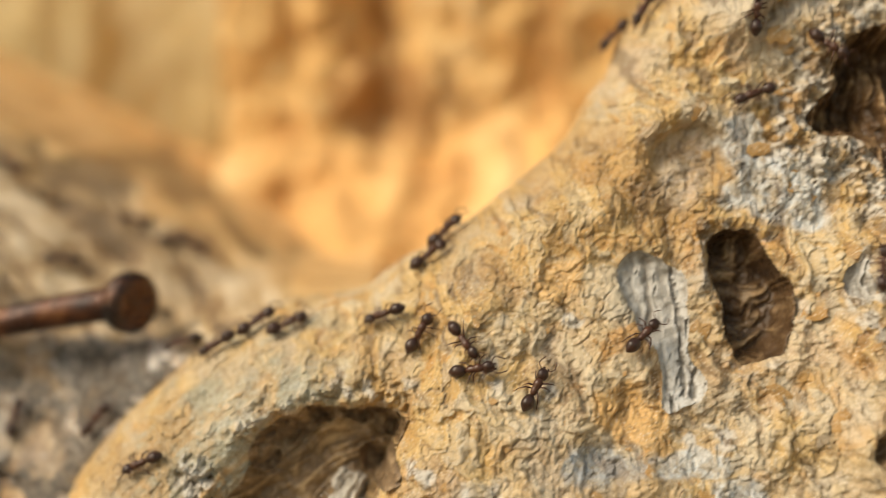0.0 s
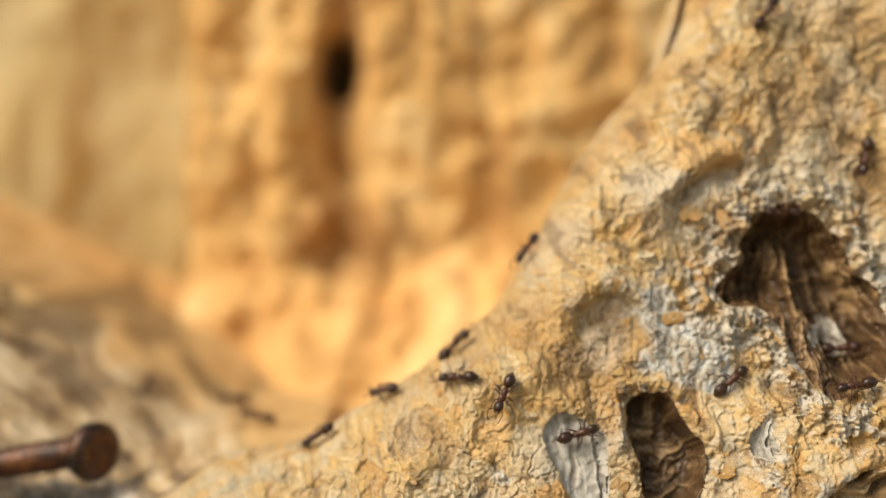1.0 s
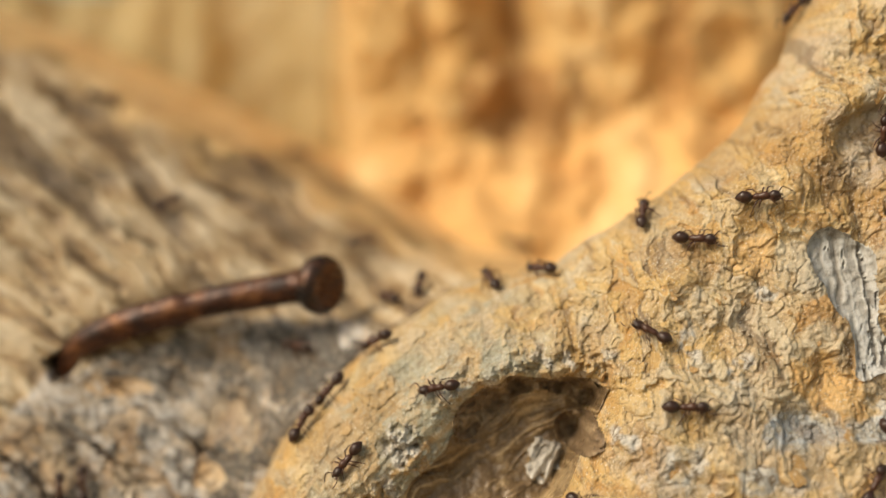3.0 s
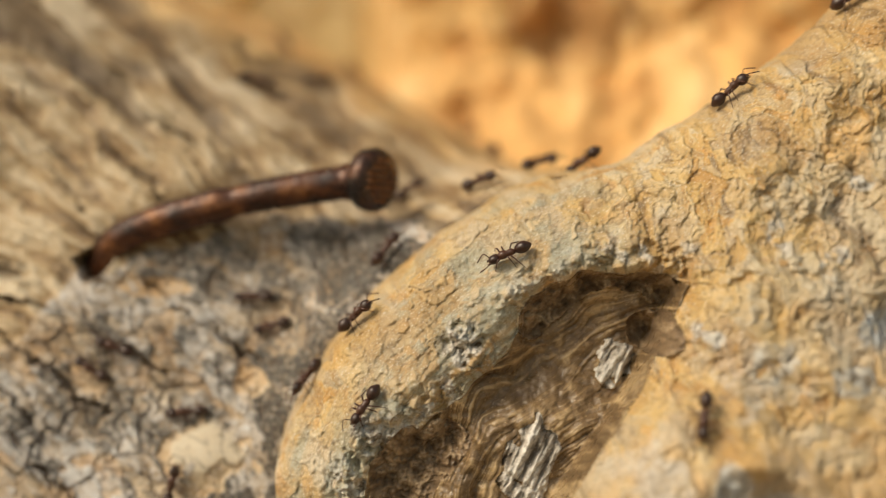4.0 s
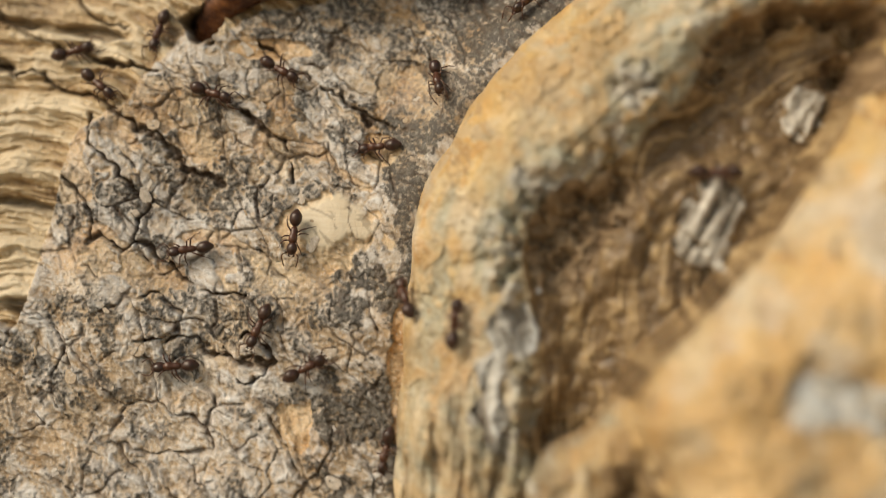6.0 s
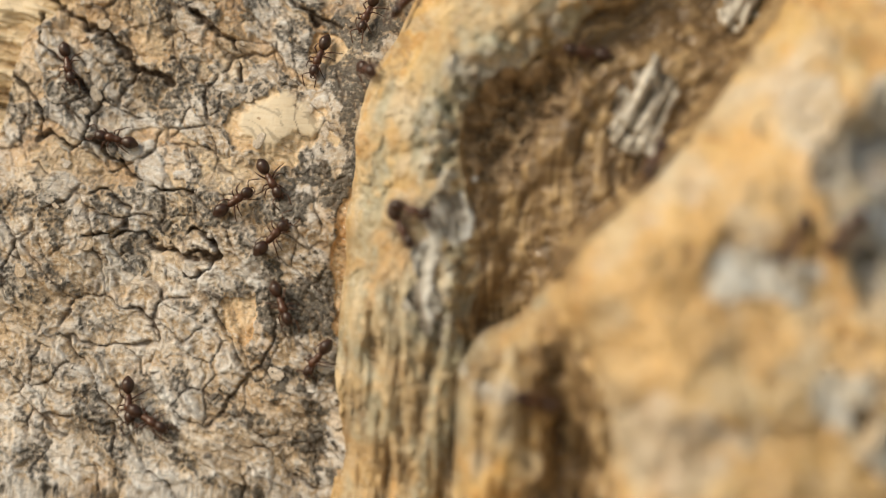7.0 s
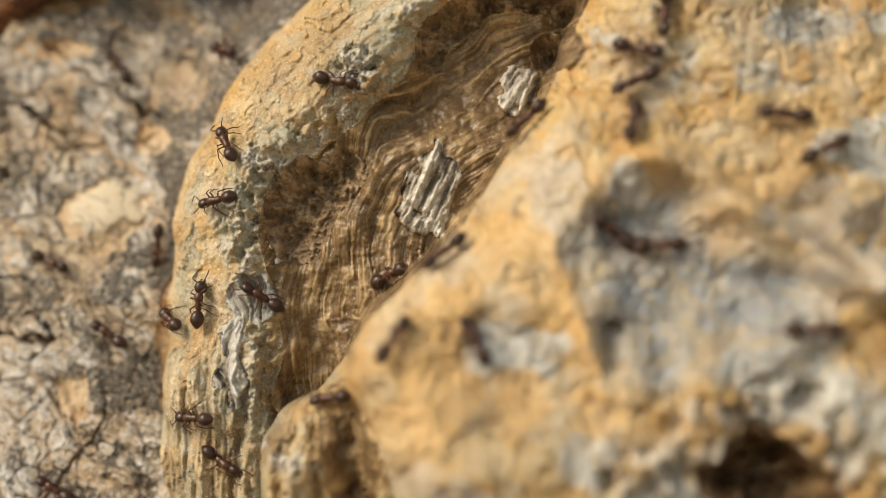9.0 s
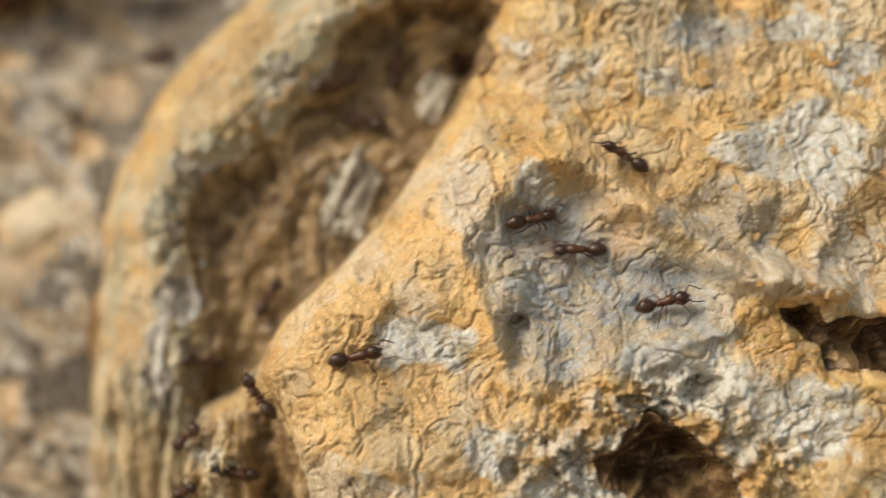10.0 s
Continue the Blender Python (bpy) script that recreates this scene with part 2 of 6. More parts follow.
def wood_material(name, dark, middle, light, roughness=0.55, contrast=0.22):
    """Bare wood: its fibres are the mesh's own."""
    m, t, b = material(name, roughness)
    big, fine, mid = grain(t, 1.8, 5, 0.6), grain(t, 28, 5, 0.7), grain(t, 5, 6, 0.65, warp=0.8)
    mixed = add(t, "Math")
    mixed.operation = "MULTIPLY_ADD"
    t.links.new(mid, mixed.inputs[0])
    mixed.inputs[1].default_value = 0.45
    t.links.new(fact(t, "fibres"), mixed.inputs[2])
    c = ramp(t, mixed.outputs[0], [(0.72 - 2 * contrast, dark), (0.72, middle), (0.72 + 1.6 * contrast, light)])
    c = blend(t, ramp(t, big, [(0.42, (0, 0, 0)), (0.62, (0.6, 0.6, 0.6))]), c, blend(t, 0.5, c, middle))
    c = blend(t, ramp(t, fine, [(0.34, (0.7, 0.7, 0.7)), (0.5, (0, 0, 0))]), c, blend(t, 0.7, c, dark))
    c = blend(t, ramp(t, grain(t, 65, 3, 0.6), [(0.62, (0, 0, 0)), (0.7, (0.5, 0.5, 0.5))]), c, light)
    t.links.new(c, b.inputs["Base Color"])
    t.links.new(ramp(t, mid, [(0.35, (roughness - 0.2,) * 3), (0.65, (roughness + 0.15,) * 3)]), b.inputs["Roughness"])
    relief(t, b, mid, 0.4, 0.02)
    relief(t, b, fine, 0.45, 0.01)
    return m


def grey_bark_material():
    m, t, b = material("weathered grey bark", 0.6)
    mid, fine = grain(t, 2.6, 6, 0.65, warp=0.5), grain(t, 26, 6, 0.75)
    scaly, specks = grain(t, 13, 6, 0.72, (0.38, 1, 1.9), 0.7, 38), grain(t, 55, 3, 0.7)
    c = ramp(t, fact(t, "tone"), [(0.0, (0.20, 0.14, 0.085)), (0.28, (0.40, 0.285, 0.17)), (0.5, (0.49, 0.435, 0.38)), (0.72, (0.575, 0.55, 0.535)), (1.0, (0.67, 0.685, 0.70))])
    c = blend(t, 0.25, c, ramp(t, mid, [(0.32, (0.27, 0.19, 0.11)), (0.45, (0.48, 0.40, 0.30)), (0.6, (0.62, 0.58, 0.53))]))
    c = blend(t, ramp(t, fact(t, "orange"), [(0.2, (0, 0, 0)), (0.75, (0.9, 0.9, 0.9))]), c, blend(t, ramp(t, mid, [(0.38, (0, 0, 0)), (0.6, (1, 1, 1))]), (0.50, 0.29, 0.115), (0.70, 0.55, 0.36)))
    fibre = ramp(t, fact(t, "fibres"), [(0.22, (0.11, 0.06, 0.025)), (0.40, (0.32, 0.20, 0.093)), (0.58, (0.51, 0.365, 0.195)), (0.85, (0.74, 0.62, 0.44))])
    fibre = blend(t, 0.3, fibre, ramp(t, grain(t, 2.2, 7, 0.62, (0.4, 1, 1.8), 0.4, 38), [(0.38, (0.20, 0.125, 0.058)), (0.5, (0.43, 0.32, 0.185)), (0.62, (0.66, 0.58, 0.45))]))
    # rim light along the ridge, painted in as brighter orange
    fibre = blend(t, ramp(t, fact(t, "crest"), [(0.0, (0, 0, 0)), (1.0, (0.85, 0.85, 0.85))]), fibre, ramp(t, grain(t, 1.6, 6, 0.62, warp=0.6), [(0.36, (0.50, 0.28, 0.10)), (0.48, (0.74, 0.47, 0.19)), (0.62, (0.86, 0.62, 0.30))]))
    c = blend(t, fact(t, "fibre"), c, fibre)
    bare = ramp(t, fact(t, "fibre"), [(0.2, (1, 1, 1)), (0.7, (0.25, 0.25, 0.25))])
    c = blend(t, blend(t, 1.0, ramp(t, scaly, [(0.34, (0.6, 0.6, 0.6)), (0.44, (0, 0, 0))]), bare, "MULTIPLY"), c, blend(t, 0.65, c, (0.11, 0.075, 0.045)))
    c = blend(t, blend(t, 1.0, ramp(t, fine, [(0.36, (0.7, 0.7, 0.7)), (0.45, (0, 0, 0))]), bare, "MULTIPLY"), c, blend(t, 0.6, c, (0.10, 0.075, 0.05)))
    # pale specks in the colour, partly for glints off the bark
    c = blend(t, blend(t, 1.0, ramp(t, fine, [(0.56, (0, 0, 0)), (0.66, (0.6, 0.6, 0.6))]), bare, "MULTIPLY"), c, (0.82, 0.79, 0.75))
    c = blend(t, ramp(t, specks, [(0.58, (0, 0, 0)), (0.70, (0.4, 0.4, 0.4))]), c, (0.66, 0.665, 0.665))
    # lichen, and the shade painted in with it
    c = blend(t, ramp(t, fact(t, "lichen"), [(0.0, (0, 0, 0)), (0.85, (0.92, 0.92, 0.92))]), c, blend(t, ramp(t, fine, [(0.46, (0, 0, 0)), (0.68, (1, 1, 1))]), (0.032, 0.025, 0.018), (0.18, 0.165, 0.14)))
    c = blend(t, fact(t, "pale"), c, blend(t, scaly, (0.54, 0.42, 0.26), (0.76, 0.71, 0.60)))
    # dark brown in cracks, splits, flecks and the nail hole
    c = blend(t, fact(t, "soot"), c, (0.075, 0.047, 0.028))
    t.links.new(c, b.inputs["Base Color"])
    t.links.new(ramp(t, fine, [(0.35, (0.36, 0.36, 0.36)), (0.65, (0.7, 0.7, 0.7))]), b.inputs["Roughness"])
    relief(t, b, scaly, 0.35, 0.012)
    relief(t, b, fine, 0.65, 0.008)
    relief(t, b, specks, 0.8, 0.006)
    return m


def trunk_material(name, low, middle, high, bark=False):
    m, t, b = material(name, 0.85)
    c = ramp(t, grain(t, 0.8, 6, 0.6, (1, 1, 0.45), 0.4), [(0.34, low), (0.48, middle), (0.62, high)])
    c = blend(t, ramp(t, grain(t, 2.0, 4), [(0.3, (0.6, 0.6, 0.6)), (0.5, (0, 0, 0))]), c, low)
    if bark:  # bark painted a darker ochre above the foot for shade, with brown patches
        old = ramp(t, grain(t, 1.5, 6, 0.65, (1, 1, 0.55), 0.5), [(0.34, (0.34, 0.175, 0.058)), (0.45, (0.62, 0.375, 0.137)), (0.54, (0.77, 0.50, 0.20)), (0.66, (0.80, 0.62, 0.34))])
        c = blend(t, ramp(t, fact(t, "ochre"), [(0.0, (0, 0, 0)), (1.0, (0.85, 0.85, 0.85))]), c, old)
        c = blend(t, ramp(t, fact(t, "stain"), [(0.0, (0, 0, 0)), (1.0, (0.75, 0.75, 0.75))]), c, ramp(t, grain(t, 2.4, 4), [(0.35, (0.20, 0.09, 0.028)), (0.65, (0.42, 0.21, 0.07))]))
    t.links.new(c, b.inputs["Base Color"])
    relief(t, b, grain(t, 5, 6, 0.7), 0.5, 0.06)
    return m


def rust_material(name="rusted iron", tones=((0.016, 0.010, 0.010), (0.045, 0.019, 0.013), (0.10, 0.037, 0.016), (0.26, 0.11, 0.038))):
    m, t, b = material(name, 0.42, 0.3, 0.5)
    c = ramp(t, grain(t, 6, 8, 0.7, (0.6, 1, 1)), [(0.36, tones[0]), (0.46, tones[1]), (0.55, tones[2]), (0.68, tones[3])])
    t.links.new(c, b.inputs["Base Color"])
    t.links.new(ramp(t, grain(t, 12, 5), [(0.3, (0.16, 0.16, 0.16)), (0.7, (0.42, 0.42, 0.42))]), b.inputs["Roughness"])
    relief(t, b, grain(t, 16, 7, 0.72), 0.4, 0.015)
    return m


def ant_material(name, low, high):
    m, t, b = material(name, 0.34, 0.0, 0.5)
    t.links.new(ramp(t, grain(t, 12, 4), [(0.3, low), (0.7, high)]), b.inputs["Base Color"])
    relief(t, b, grain(t, 90, 3), 0.3, 0.004)
    return m


BARK, GREY_BARK, RUST = bark_material(), grey_bark_material(), rust_material()
DARK_RUST = rust_material("dark rusted iron", ((0.012, 0.011, 0.012), (0.025, 0.018, 0.017), (0.05, 0.025, 0.018), (0.12, 0.05, 0.024)))
BRIGHT_RUST = rust_material("orange rust", ((0.06, 0.025, 0.013), (0.16, 0.06, 0.02), (0.33, 0.13, 0.04), (0.45, 0.21, 0.07)))
HOLLOW_WOOD = wood_material("weathered brown wood", (0.07, 0.046, 0.026), (0.22, 0.145, 0.074), (0.60, 0.44, 0.24), 0.30, 0.19)
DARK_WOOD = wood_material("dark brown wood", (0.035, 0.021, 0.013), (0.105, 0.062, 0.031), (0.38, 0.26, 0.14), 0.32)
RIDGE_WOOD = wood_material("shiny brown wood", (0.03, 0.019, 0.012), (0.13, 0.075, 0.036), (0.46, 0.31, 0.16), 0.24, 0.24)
ROT_WOOD = wood_material("crumbly dark wood", (0.11, 0.075, 0.045), (0.27, 0.185, 0.108), (0.50, 0.37, 0.23), 0.42, 0.26)
PALE_WOOD = wood_material("silvery bare wood", (0.15, 0.12, 0.09), (0.50, 0.485, 0.45), (0.68, 0.69, 0.69), 0.6)
CHALK_WOOD = wood_material("chalky white wood", (0.07, 0.05, 0.032), (0.50, 0.46, 0.40), (0.78, 0.75, 0.69), 0.6, 0.17)
BLUE_WOOD = wood_material("blue-grey bare wood", (0.24, 0.18, 0.11), (0.37, 0.375, 0.365), (0.58, 0.60, 0.605), 0.75)
ORANGE_BARK = trunk_material("orange bark", (0.52, 0.26, 0.085), (0.80, 0.48, 0.18), (0.88, 0.62, 0.30), True)
TAN_BARK = trunk_material("tan bark", (0.44, 0.31, 0.135), (0.56, 0.435, 0.225), (0.63, 0.52, 0.31))
SOIL = trunk_material("dry brown soil", (0.12, 0.085, 0.05), (0.2, 0.145, 0.09), (0.29, 0.22, 0.14))
LEAF = leaf_material()
ANT_DARK = ant_material("dark brown shell", (0.024, 0.011, 0.008), (0.06, 0.026, 0.016))
ANT_RED = ant_material("red-brown shell", (0.045, 0.017, 0.010), (0.10, 0.04, 0.021))


# ---- meshes ----
def part(name, bm, mat, parent=None, label=""):
    me = bpy.data.meshes.new(name)
    bm.to_mesh(me)
    bm.free()
    for p in me.polygons:
        p.use_smooth = True
    me.materials.append(mat)
    ob = new(name, me)
    if parent:
        ob.parent = parent
    return tagged(ob, label)


def thing(name, label, category, group="", kind="", at=(0, 0, 0)):
    ob = new(name)
    ob.location = at
    ob.empty_display_size = 0.002
    return tagged(ob, label, category, group, kind)


def sheet(name, xs, zs, surface, keep, mats, parent, names, snap=None):
    """A surface over a grid of x and z, cut into one mesh for each material that it wears."""
    X, Z = np.meshgrid(xs, zs)
    if snap:  # draw the grid onto the edges, so that they run smoothly
        X, Z = snap(X, Z, xs, zs)
    Y, wears, masks = surface(X, Z)
    nz, nx = X.shape
    P = np.stack([X, Y, Z], -1).reshape(-1, 3) * U + (0, 0, EYE)
    i = np.arange(nz * nx).reshape(nz, nx)
    quads = np.stack([i[:-1, :-1], i[:-1, 1:], i[1:, 1:], i[1:, :-1]], -1).reshape(-1, 4)
    kept = keep(X, Y, Z).reshape(-1)[quads].all(1)
    worn = wears.reshape(-1)[quads[:, 0]]
    made = []
    for k, (mat, (nm, label)) in enumerate(zip(mats, names)):
        q = quads[kept & (worn == k)]
        if not len(q):
            continue
        used, q = np.unique(q, return_inverse=True)
        q = q.reshape(-1, 4)
        me = bpy.data.meshes.new(nm)
        me.vertices.add(len(used))
        me.vertices.foreach_set("co", P[used].ravel())
        me.loops.add(q.size)
        me.loops.foreach_set("vertex_index", q.ravel().astype(np.int32))
        me.polygons.add(len(q))
        me.polygons.foreach_set("loop_start", np.arange(0, q.size, 4, dtype=np.int32))
        me.polygons.foreach_set("use_smooth", np.ones(len(q), bool))
        for key, values in masks.items():
            me.attributes.new(key, "FLOAT", "POINT").data.foreach_set("value", np.clip(values, 0, 1).reshape(-1)[used].astype(np.float32))
        me.update(calc_edges=True)
        me.validate()
        me.materials.append(mat)
        ob = new(nm, me)
        ob.parent = parent
        made.append(tagged(ob, label))
    return made


# ---- the near root ----
OUTER = rounded([(-2.84, -6.2), (-2.83, -4.2), (-2.83, -3.4), (-2.79, -2.53), (-2.71, -2.05), (-2.50, -1.60), (-2.15, -1.14), (-1.67, -0.73), (-1.15, -0.40), (-0.58, -0.27), (-0.10, 0.0), (0.30, 0.29), (0.72, 0.62),
                 (1.05, 1.08), (1.28, 1.57), (1.69, 2.1), (2.06, 2.65), (2.4, 3.6), (3.5, 4.3), (6.0, 4.3), (6.6, 0), (6.6, -6.2), (2, -6.4)], parts=4)
BULGE = rounded([(-0.10, -0.75), (-0.24, -1.15), (-0.50, -1.69), (-0.72, -2.03), (-0.92, -2.33), (-1.28, -2.70), (-1.56, -3.08), (-1.45, -3.35), (-1.31, -3.7), (-1.27, -4.3), (-1.3, -6.4), (6.6, -6.4), (6.6, 0.5), (2, 0.2), (0.6, -0.2)], parts=4)
NOTCH = rounded([(-1.50, -3.02), (-1.78, -3.30), (-2.02, -3.45), (-2.10, -4.0), (-2.0, -6.4), (-1.1, -6.4), (-1.1, -3.2)], parts=4)
HOLLOW = rounded([(0.05, -1.12), (-0.16, -1.02), (-0.51, -0.95), (-0.92, -1.04), (-1.25, -1.36), (-1.50, -1.68), (-1.80, -1.90), (-2.08, -2.12), (-2.15, -2.42), (-2.05, -2.76), (-2.02, -3.1), (-2.08, -3.42), (-1.7, -3.5), (-1.0, -3.2), (-0.3, -2.2)], parts=4)
HOLE = rounded([(1.62, 0.02), (1.72, 0.11), (1.88, 0.12), (2.03, -0.06), (2.07, -0.42), (1.93, -0.72), (1.72, -0.69), (1.63, -0.27)])
PATCH = rounded([(1.08, -0.14), (1.26, -0.05), (1.46, -0.13), (1.48, -0.40), (1.53, -0.84), (1.30, -0.95), (1.25, -0.62), (1.12, -0.36)])
ARCH = rounded([(1.26, 0.48), (1.30, 0.68), (1.51, 0.79), (1.70, 0.66), (1.74, 0.45), (1.5, 0.2), (1.33, 0.27)])
ARCH_TOP = rounded([(1.92, 1.42), (2.15, 1.64), (2.42, 1.74), (2.51, 1.65), (2.36, 1.42), (2.15, 1.34)])
KNOT = rounded([(2.25, 0.74), (2.36, 1.05), (2.55, 1.32), (2.80, 1.43), (3.02, 1.36), (3.2, 1.04), (3.36, 0.66), (3.3, 0.2), (2.9, 0.0), (2.78, 0.3), (2.62, 0.52)])
GREY = rounded([(-0.28, -2.50), (-0.20, -2.28), (-0.04, -2.14), (0.22, -2.10), (0.40, -2.32), (0.62, -2.46), (0.84, -2.54), (0.88, -2.78), (0.62, -2.93), (0.30, -3.08), (0.04, -3.22), (-0.10, -3.0), (-0.20, -2.78)])
CAVE = rounded([(0.12, -3.52), (0.43, -3.42), (0.77, -3.46), (1.0, -3.58), (0.8, -3.8), (0.3, -3.82)])
CLEFT = rounded([(1.15, -2.78), (1.5, -2.8), (1.85, -2.97), (1.9, -3.2), (1.5, -3.1)])
POCKET = rounded([(1.08, -2.42), (1.3, -2.28), (1.5, -2.37), (1.32, -2.52)])
CREVICE = rounded([(-1.59, -3.38), (-1.44, -3.45), (-1.33, -3.8), (-1.35, -4.3), (-1.6, -4.2), (-1.72, -3.72)])
STREAK = rounded([(-2.36, -3.12), (-2.37, -2.9), (-2.30, -2.68), (-2.2, -2.60), (-2.16, -2.8), (-2.2, -3.05), (-2.27, -3.3)])
RECESS = rounded([(-2.07, -2.10), (-1.92, -1.94), (-1.64, -1.90), (-1.53, -2.02), (-1.62, -2.20), (-1.72, -2.42), (-1.90, -2.52), (-2.05, -2.38)])
SLIT = rounded([(-1.22, -1.31), (-1.02, -1.09), (-0.72, -0.97), (-0.42, -0.98), (-0.26, -1.03), (-0.36, -1.13), (-0.65, -1.08), (-0.92, -1.18), (-1.12, -1.36)])
SOCKET = rounded([(-0.58, -1.36), (-0.50, -1.25), (-0.34, -1.24), (-0.30, -1.40), (-0.42, -1.50)])
SCAR = rounded([(2.43, -0.12), (2.50, -0.06), (2.56, -0.14), (2.55, -0.40), (2.47, -0.52), (2.44, -0.34)])
GASH = rounded([(2.48, -1.12), (2.66, -0.72), (2.92, -0.42), (3.28, -0.30), (3.24, -0.52), (2.94, -0.72), (2.74, -1.15)])
STUMP = rounded([(0.72, -1.30), (0.86, -1.17), (1.08, -1.11), (1.16, -1.22), (1.05, -1.36), (0.84, -1.40)])


def spaced(*stretches):
    return np.concatenate([np.arange(a, b - 0.2 * gap, gap) for a, b, gap in stretches])


def dome(d, r):
    return r * (1 - np.sqrt(np.maximum(1 - (1 - np.clip(d / r, 0, 1)) ** 2, 0)))


def spot(x, z, cx, cz, rx, rz, seed):
    """A blot with a ragged edge: 1 within, 0 without."""
    near, out = (np.abs(x - cx) < 2 * rx) & (np.abs(z - cz) < 2 * rz), np.zeros(x.shape)
    if near.any():
        x, z = x[near], z[near]
        out[near] = step(1.15, 0.75, np.hypot((x - cx) / rx, (z - cz) / rz) + 0.45 * fbm(x * 5, z * 5, 3, seed))
    return out


def near_root(x, z, rough=True):
    wob = 0.05 * fbm(x * 2.2, z * 2.2, 3, 5) if rough else 0 * x
    d_out, d_bulge, d_hollow = inside(x, z, OUTER) + 0.6 * wob, inside(x, z, BULGE) + 0.4 * wob, inside(x, z, HOLLOW, 0.8) + wob
    # the body leans towards the eye as it goes down
    body = np.where(z < -0.2, 7.74 + 0.30 * (z + 0.2), 7.74 + 0.13 * (z + 0.2))
    body = np.maximum(body, 6.72 + 0.06 * (z + 3.6))
    body = body - 0.45 * step(1.7, 3.2, x) * step(1.0, -0.4, z) * step(-3.5, -1.0, z)
    rim = 7.93 + 0.10 * (z + 1.8) * step(-1.0, 0.0, z) - 0.1 * step(-2.2, -3.4, z)
    top = step(-0.9, 0.6, x + 0.5 * (z + 0.6))
    y = rim * (1 - top) + body * top
    # the bulge stands before the rim and the hollow
    low = step(-0.6, -1.1, z)
    front = body + dome(d_bulge, 0.45) * step(-0.6, -1.5, z)
    y = np.where(d_bulge > 0, np.where(z > -1.1, y * (1 - low) + front * low, front), y)
    d_notch = inside(x, z, NOTCH, 0.5)
    y = np.where((d_notch > 0) & (d_bulge <= 0), np.minimum(y, 7.35 + dome(d_notch, 0.35)), y)
    # the hollow
    floor = 8.12 - 0.42 * step(-1.5, -2.3, z) * step(-2.0, -1.0, x) - 0.08 * step(-1.4, -2.0, x)
    hol = (d_hollow > 0) & (d_bulge <= 0) & (d_notch <= 0)
    y = np.where(hol, np.maximum(y, y + (floor - y) * step(0.0, 0.22, d_hollow)), y)
    y = np.where((d_hollow <= 0) & (d_bulge <= 0), y - 0.07 * np.exp(-((d_hollow + 0.16) / 0.13) ** 2) * step(-0.2, -0.9, z), y)
    y = np.where(hol, y + (np.minimum(front, y) - y) * step(-0.07, 0.0, d_bulge), y)
    wears = np.where(hol & (d_hollow > 0.03), 1, 0)

    def pit(outline, depth, wall, wear, lip=0.05, ragged=0.35, fade=1.0):
        nonlocal y, wears
        d = inside(x, z, outline, 0.4) + ragged * wob
        y = y + fade * (depth * step(0, wall, d) - lip * np.exp(-((d + 0.07) / 0.07) ** 2))
        wears = np.where(d > 0.10 * wall, wear, wears) if wear else wears
        return d

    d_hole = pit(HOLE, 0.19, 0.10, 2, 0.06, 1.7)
    d_patch = pit(PATCH, 0.035, 0.05, 3, 0.012, 1.3)
    d_arch = pit(ARCH, 0.10, 0.06, 0, 0.06, 1.0, step(0.25, 0.7, z + 0.25 * (x - 1.5)))
    d_arch = np.maximum(d_arch, pit(ARCH_TOP, 0.12, 0.05, 0, 0.08, 1.0, step(1.38, 1.62, z - 0.3 * (x - 2.2))))
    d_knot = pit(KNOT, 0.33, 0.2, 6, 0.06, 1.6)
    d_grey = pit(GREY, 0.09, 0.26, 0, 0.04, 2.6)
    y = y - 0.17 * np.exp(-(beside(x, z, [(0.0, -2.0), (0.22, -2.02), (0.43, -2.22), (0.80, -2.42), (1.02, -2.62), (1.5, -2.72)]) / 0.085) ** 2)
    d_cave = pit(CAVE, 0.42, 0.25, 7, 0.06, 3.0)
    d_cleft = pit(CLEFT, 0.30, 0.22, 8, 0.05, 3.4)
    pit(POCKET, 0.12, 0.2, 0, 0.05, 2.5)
    pit(CREVICE, 0.16, 0.2, 10, 0.02, 2.5)
    pit(STREAK, 0.012, 0.1, 11, 0.0, 4.5)
    pit(STUMP, 0.02, 0.06, 0, 0.01, 1.6)
    pit(RECESS, 0.06, 0.16, 15, 0.03, 2.4, hol * 1.0)
    pit(SLIT, 0.10, 0.08, 15, 0.03, 2.2, (d_bulge < 0) * 1.0)
    pit(SOCKET, 0.14, 0.08, 15, 0.03, 1.8, (d_bulge < 0) * 1.0)
    pit(SCAR, 0.04, 0.05, 12, 0.02, 2.4)
    pit(GASH, 0.13, 0.12, 16, 0.04, 2.2)
    # the shiny ridge in the knot
    y = y - 0.3 * np.exp(-((x - 2.72 - 0.2 * (1.0 - z)) / 0.13) ** 2) * step(1.3, 0.9, z) * step(0.0, 0.2, d_knot)
    if rough:
        white = np.hypot((x + 1.12 - 0.35 * (z + 2.15)) / 0.16, (z + 2.15) / 0.24) + 0.55 * fbm(x * 6, z * 6, 3, 81)
        other = np.hypot((x + 0.60) / 0.12, (z + 1.55) / 0.14) + 0.45 * fbm(x * 7, z * 7, 3, 82)
        wears = np.where((wears == 1) & (white < 1), 5, np.where((wears == 1) & (other < 1), 13, wears))
        y = y - 0.03 * step(1.0, 0.8, np.minimum(white, other)) * hol
        flake = np.hypot((x - 3.03) / 0.16, (z - 0.47) / 0.12) + 0.5 * fbm(x * 7, z * 7, 3, 83)
        wears = np.where((wears == 6) & (flake < 1), 14, wears)
    y = y + dome(d_out, 0.62) + np.where(d_out < 0, 6 * -d_out, 0)
    masks = {}
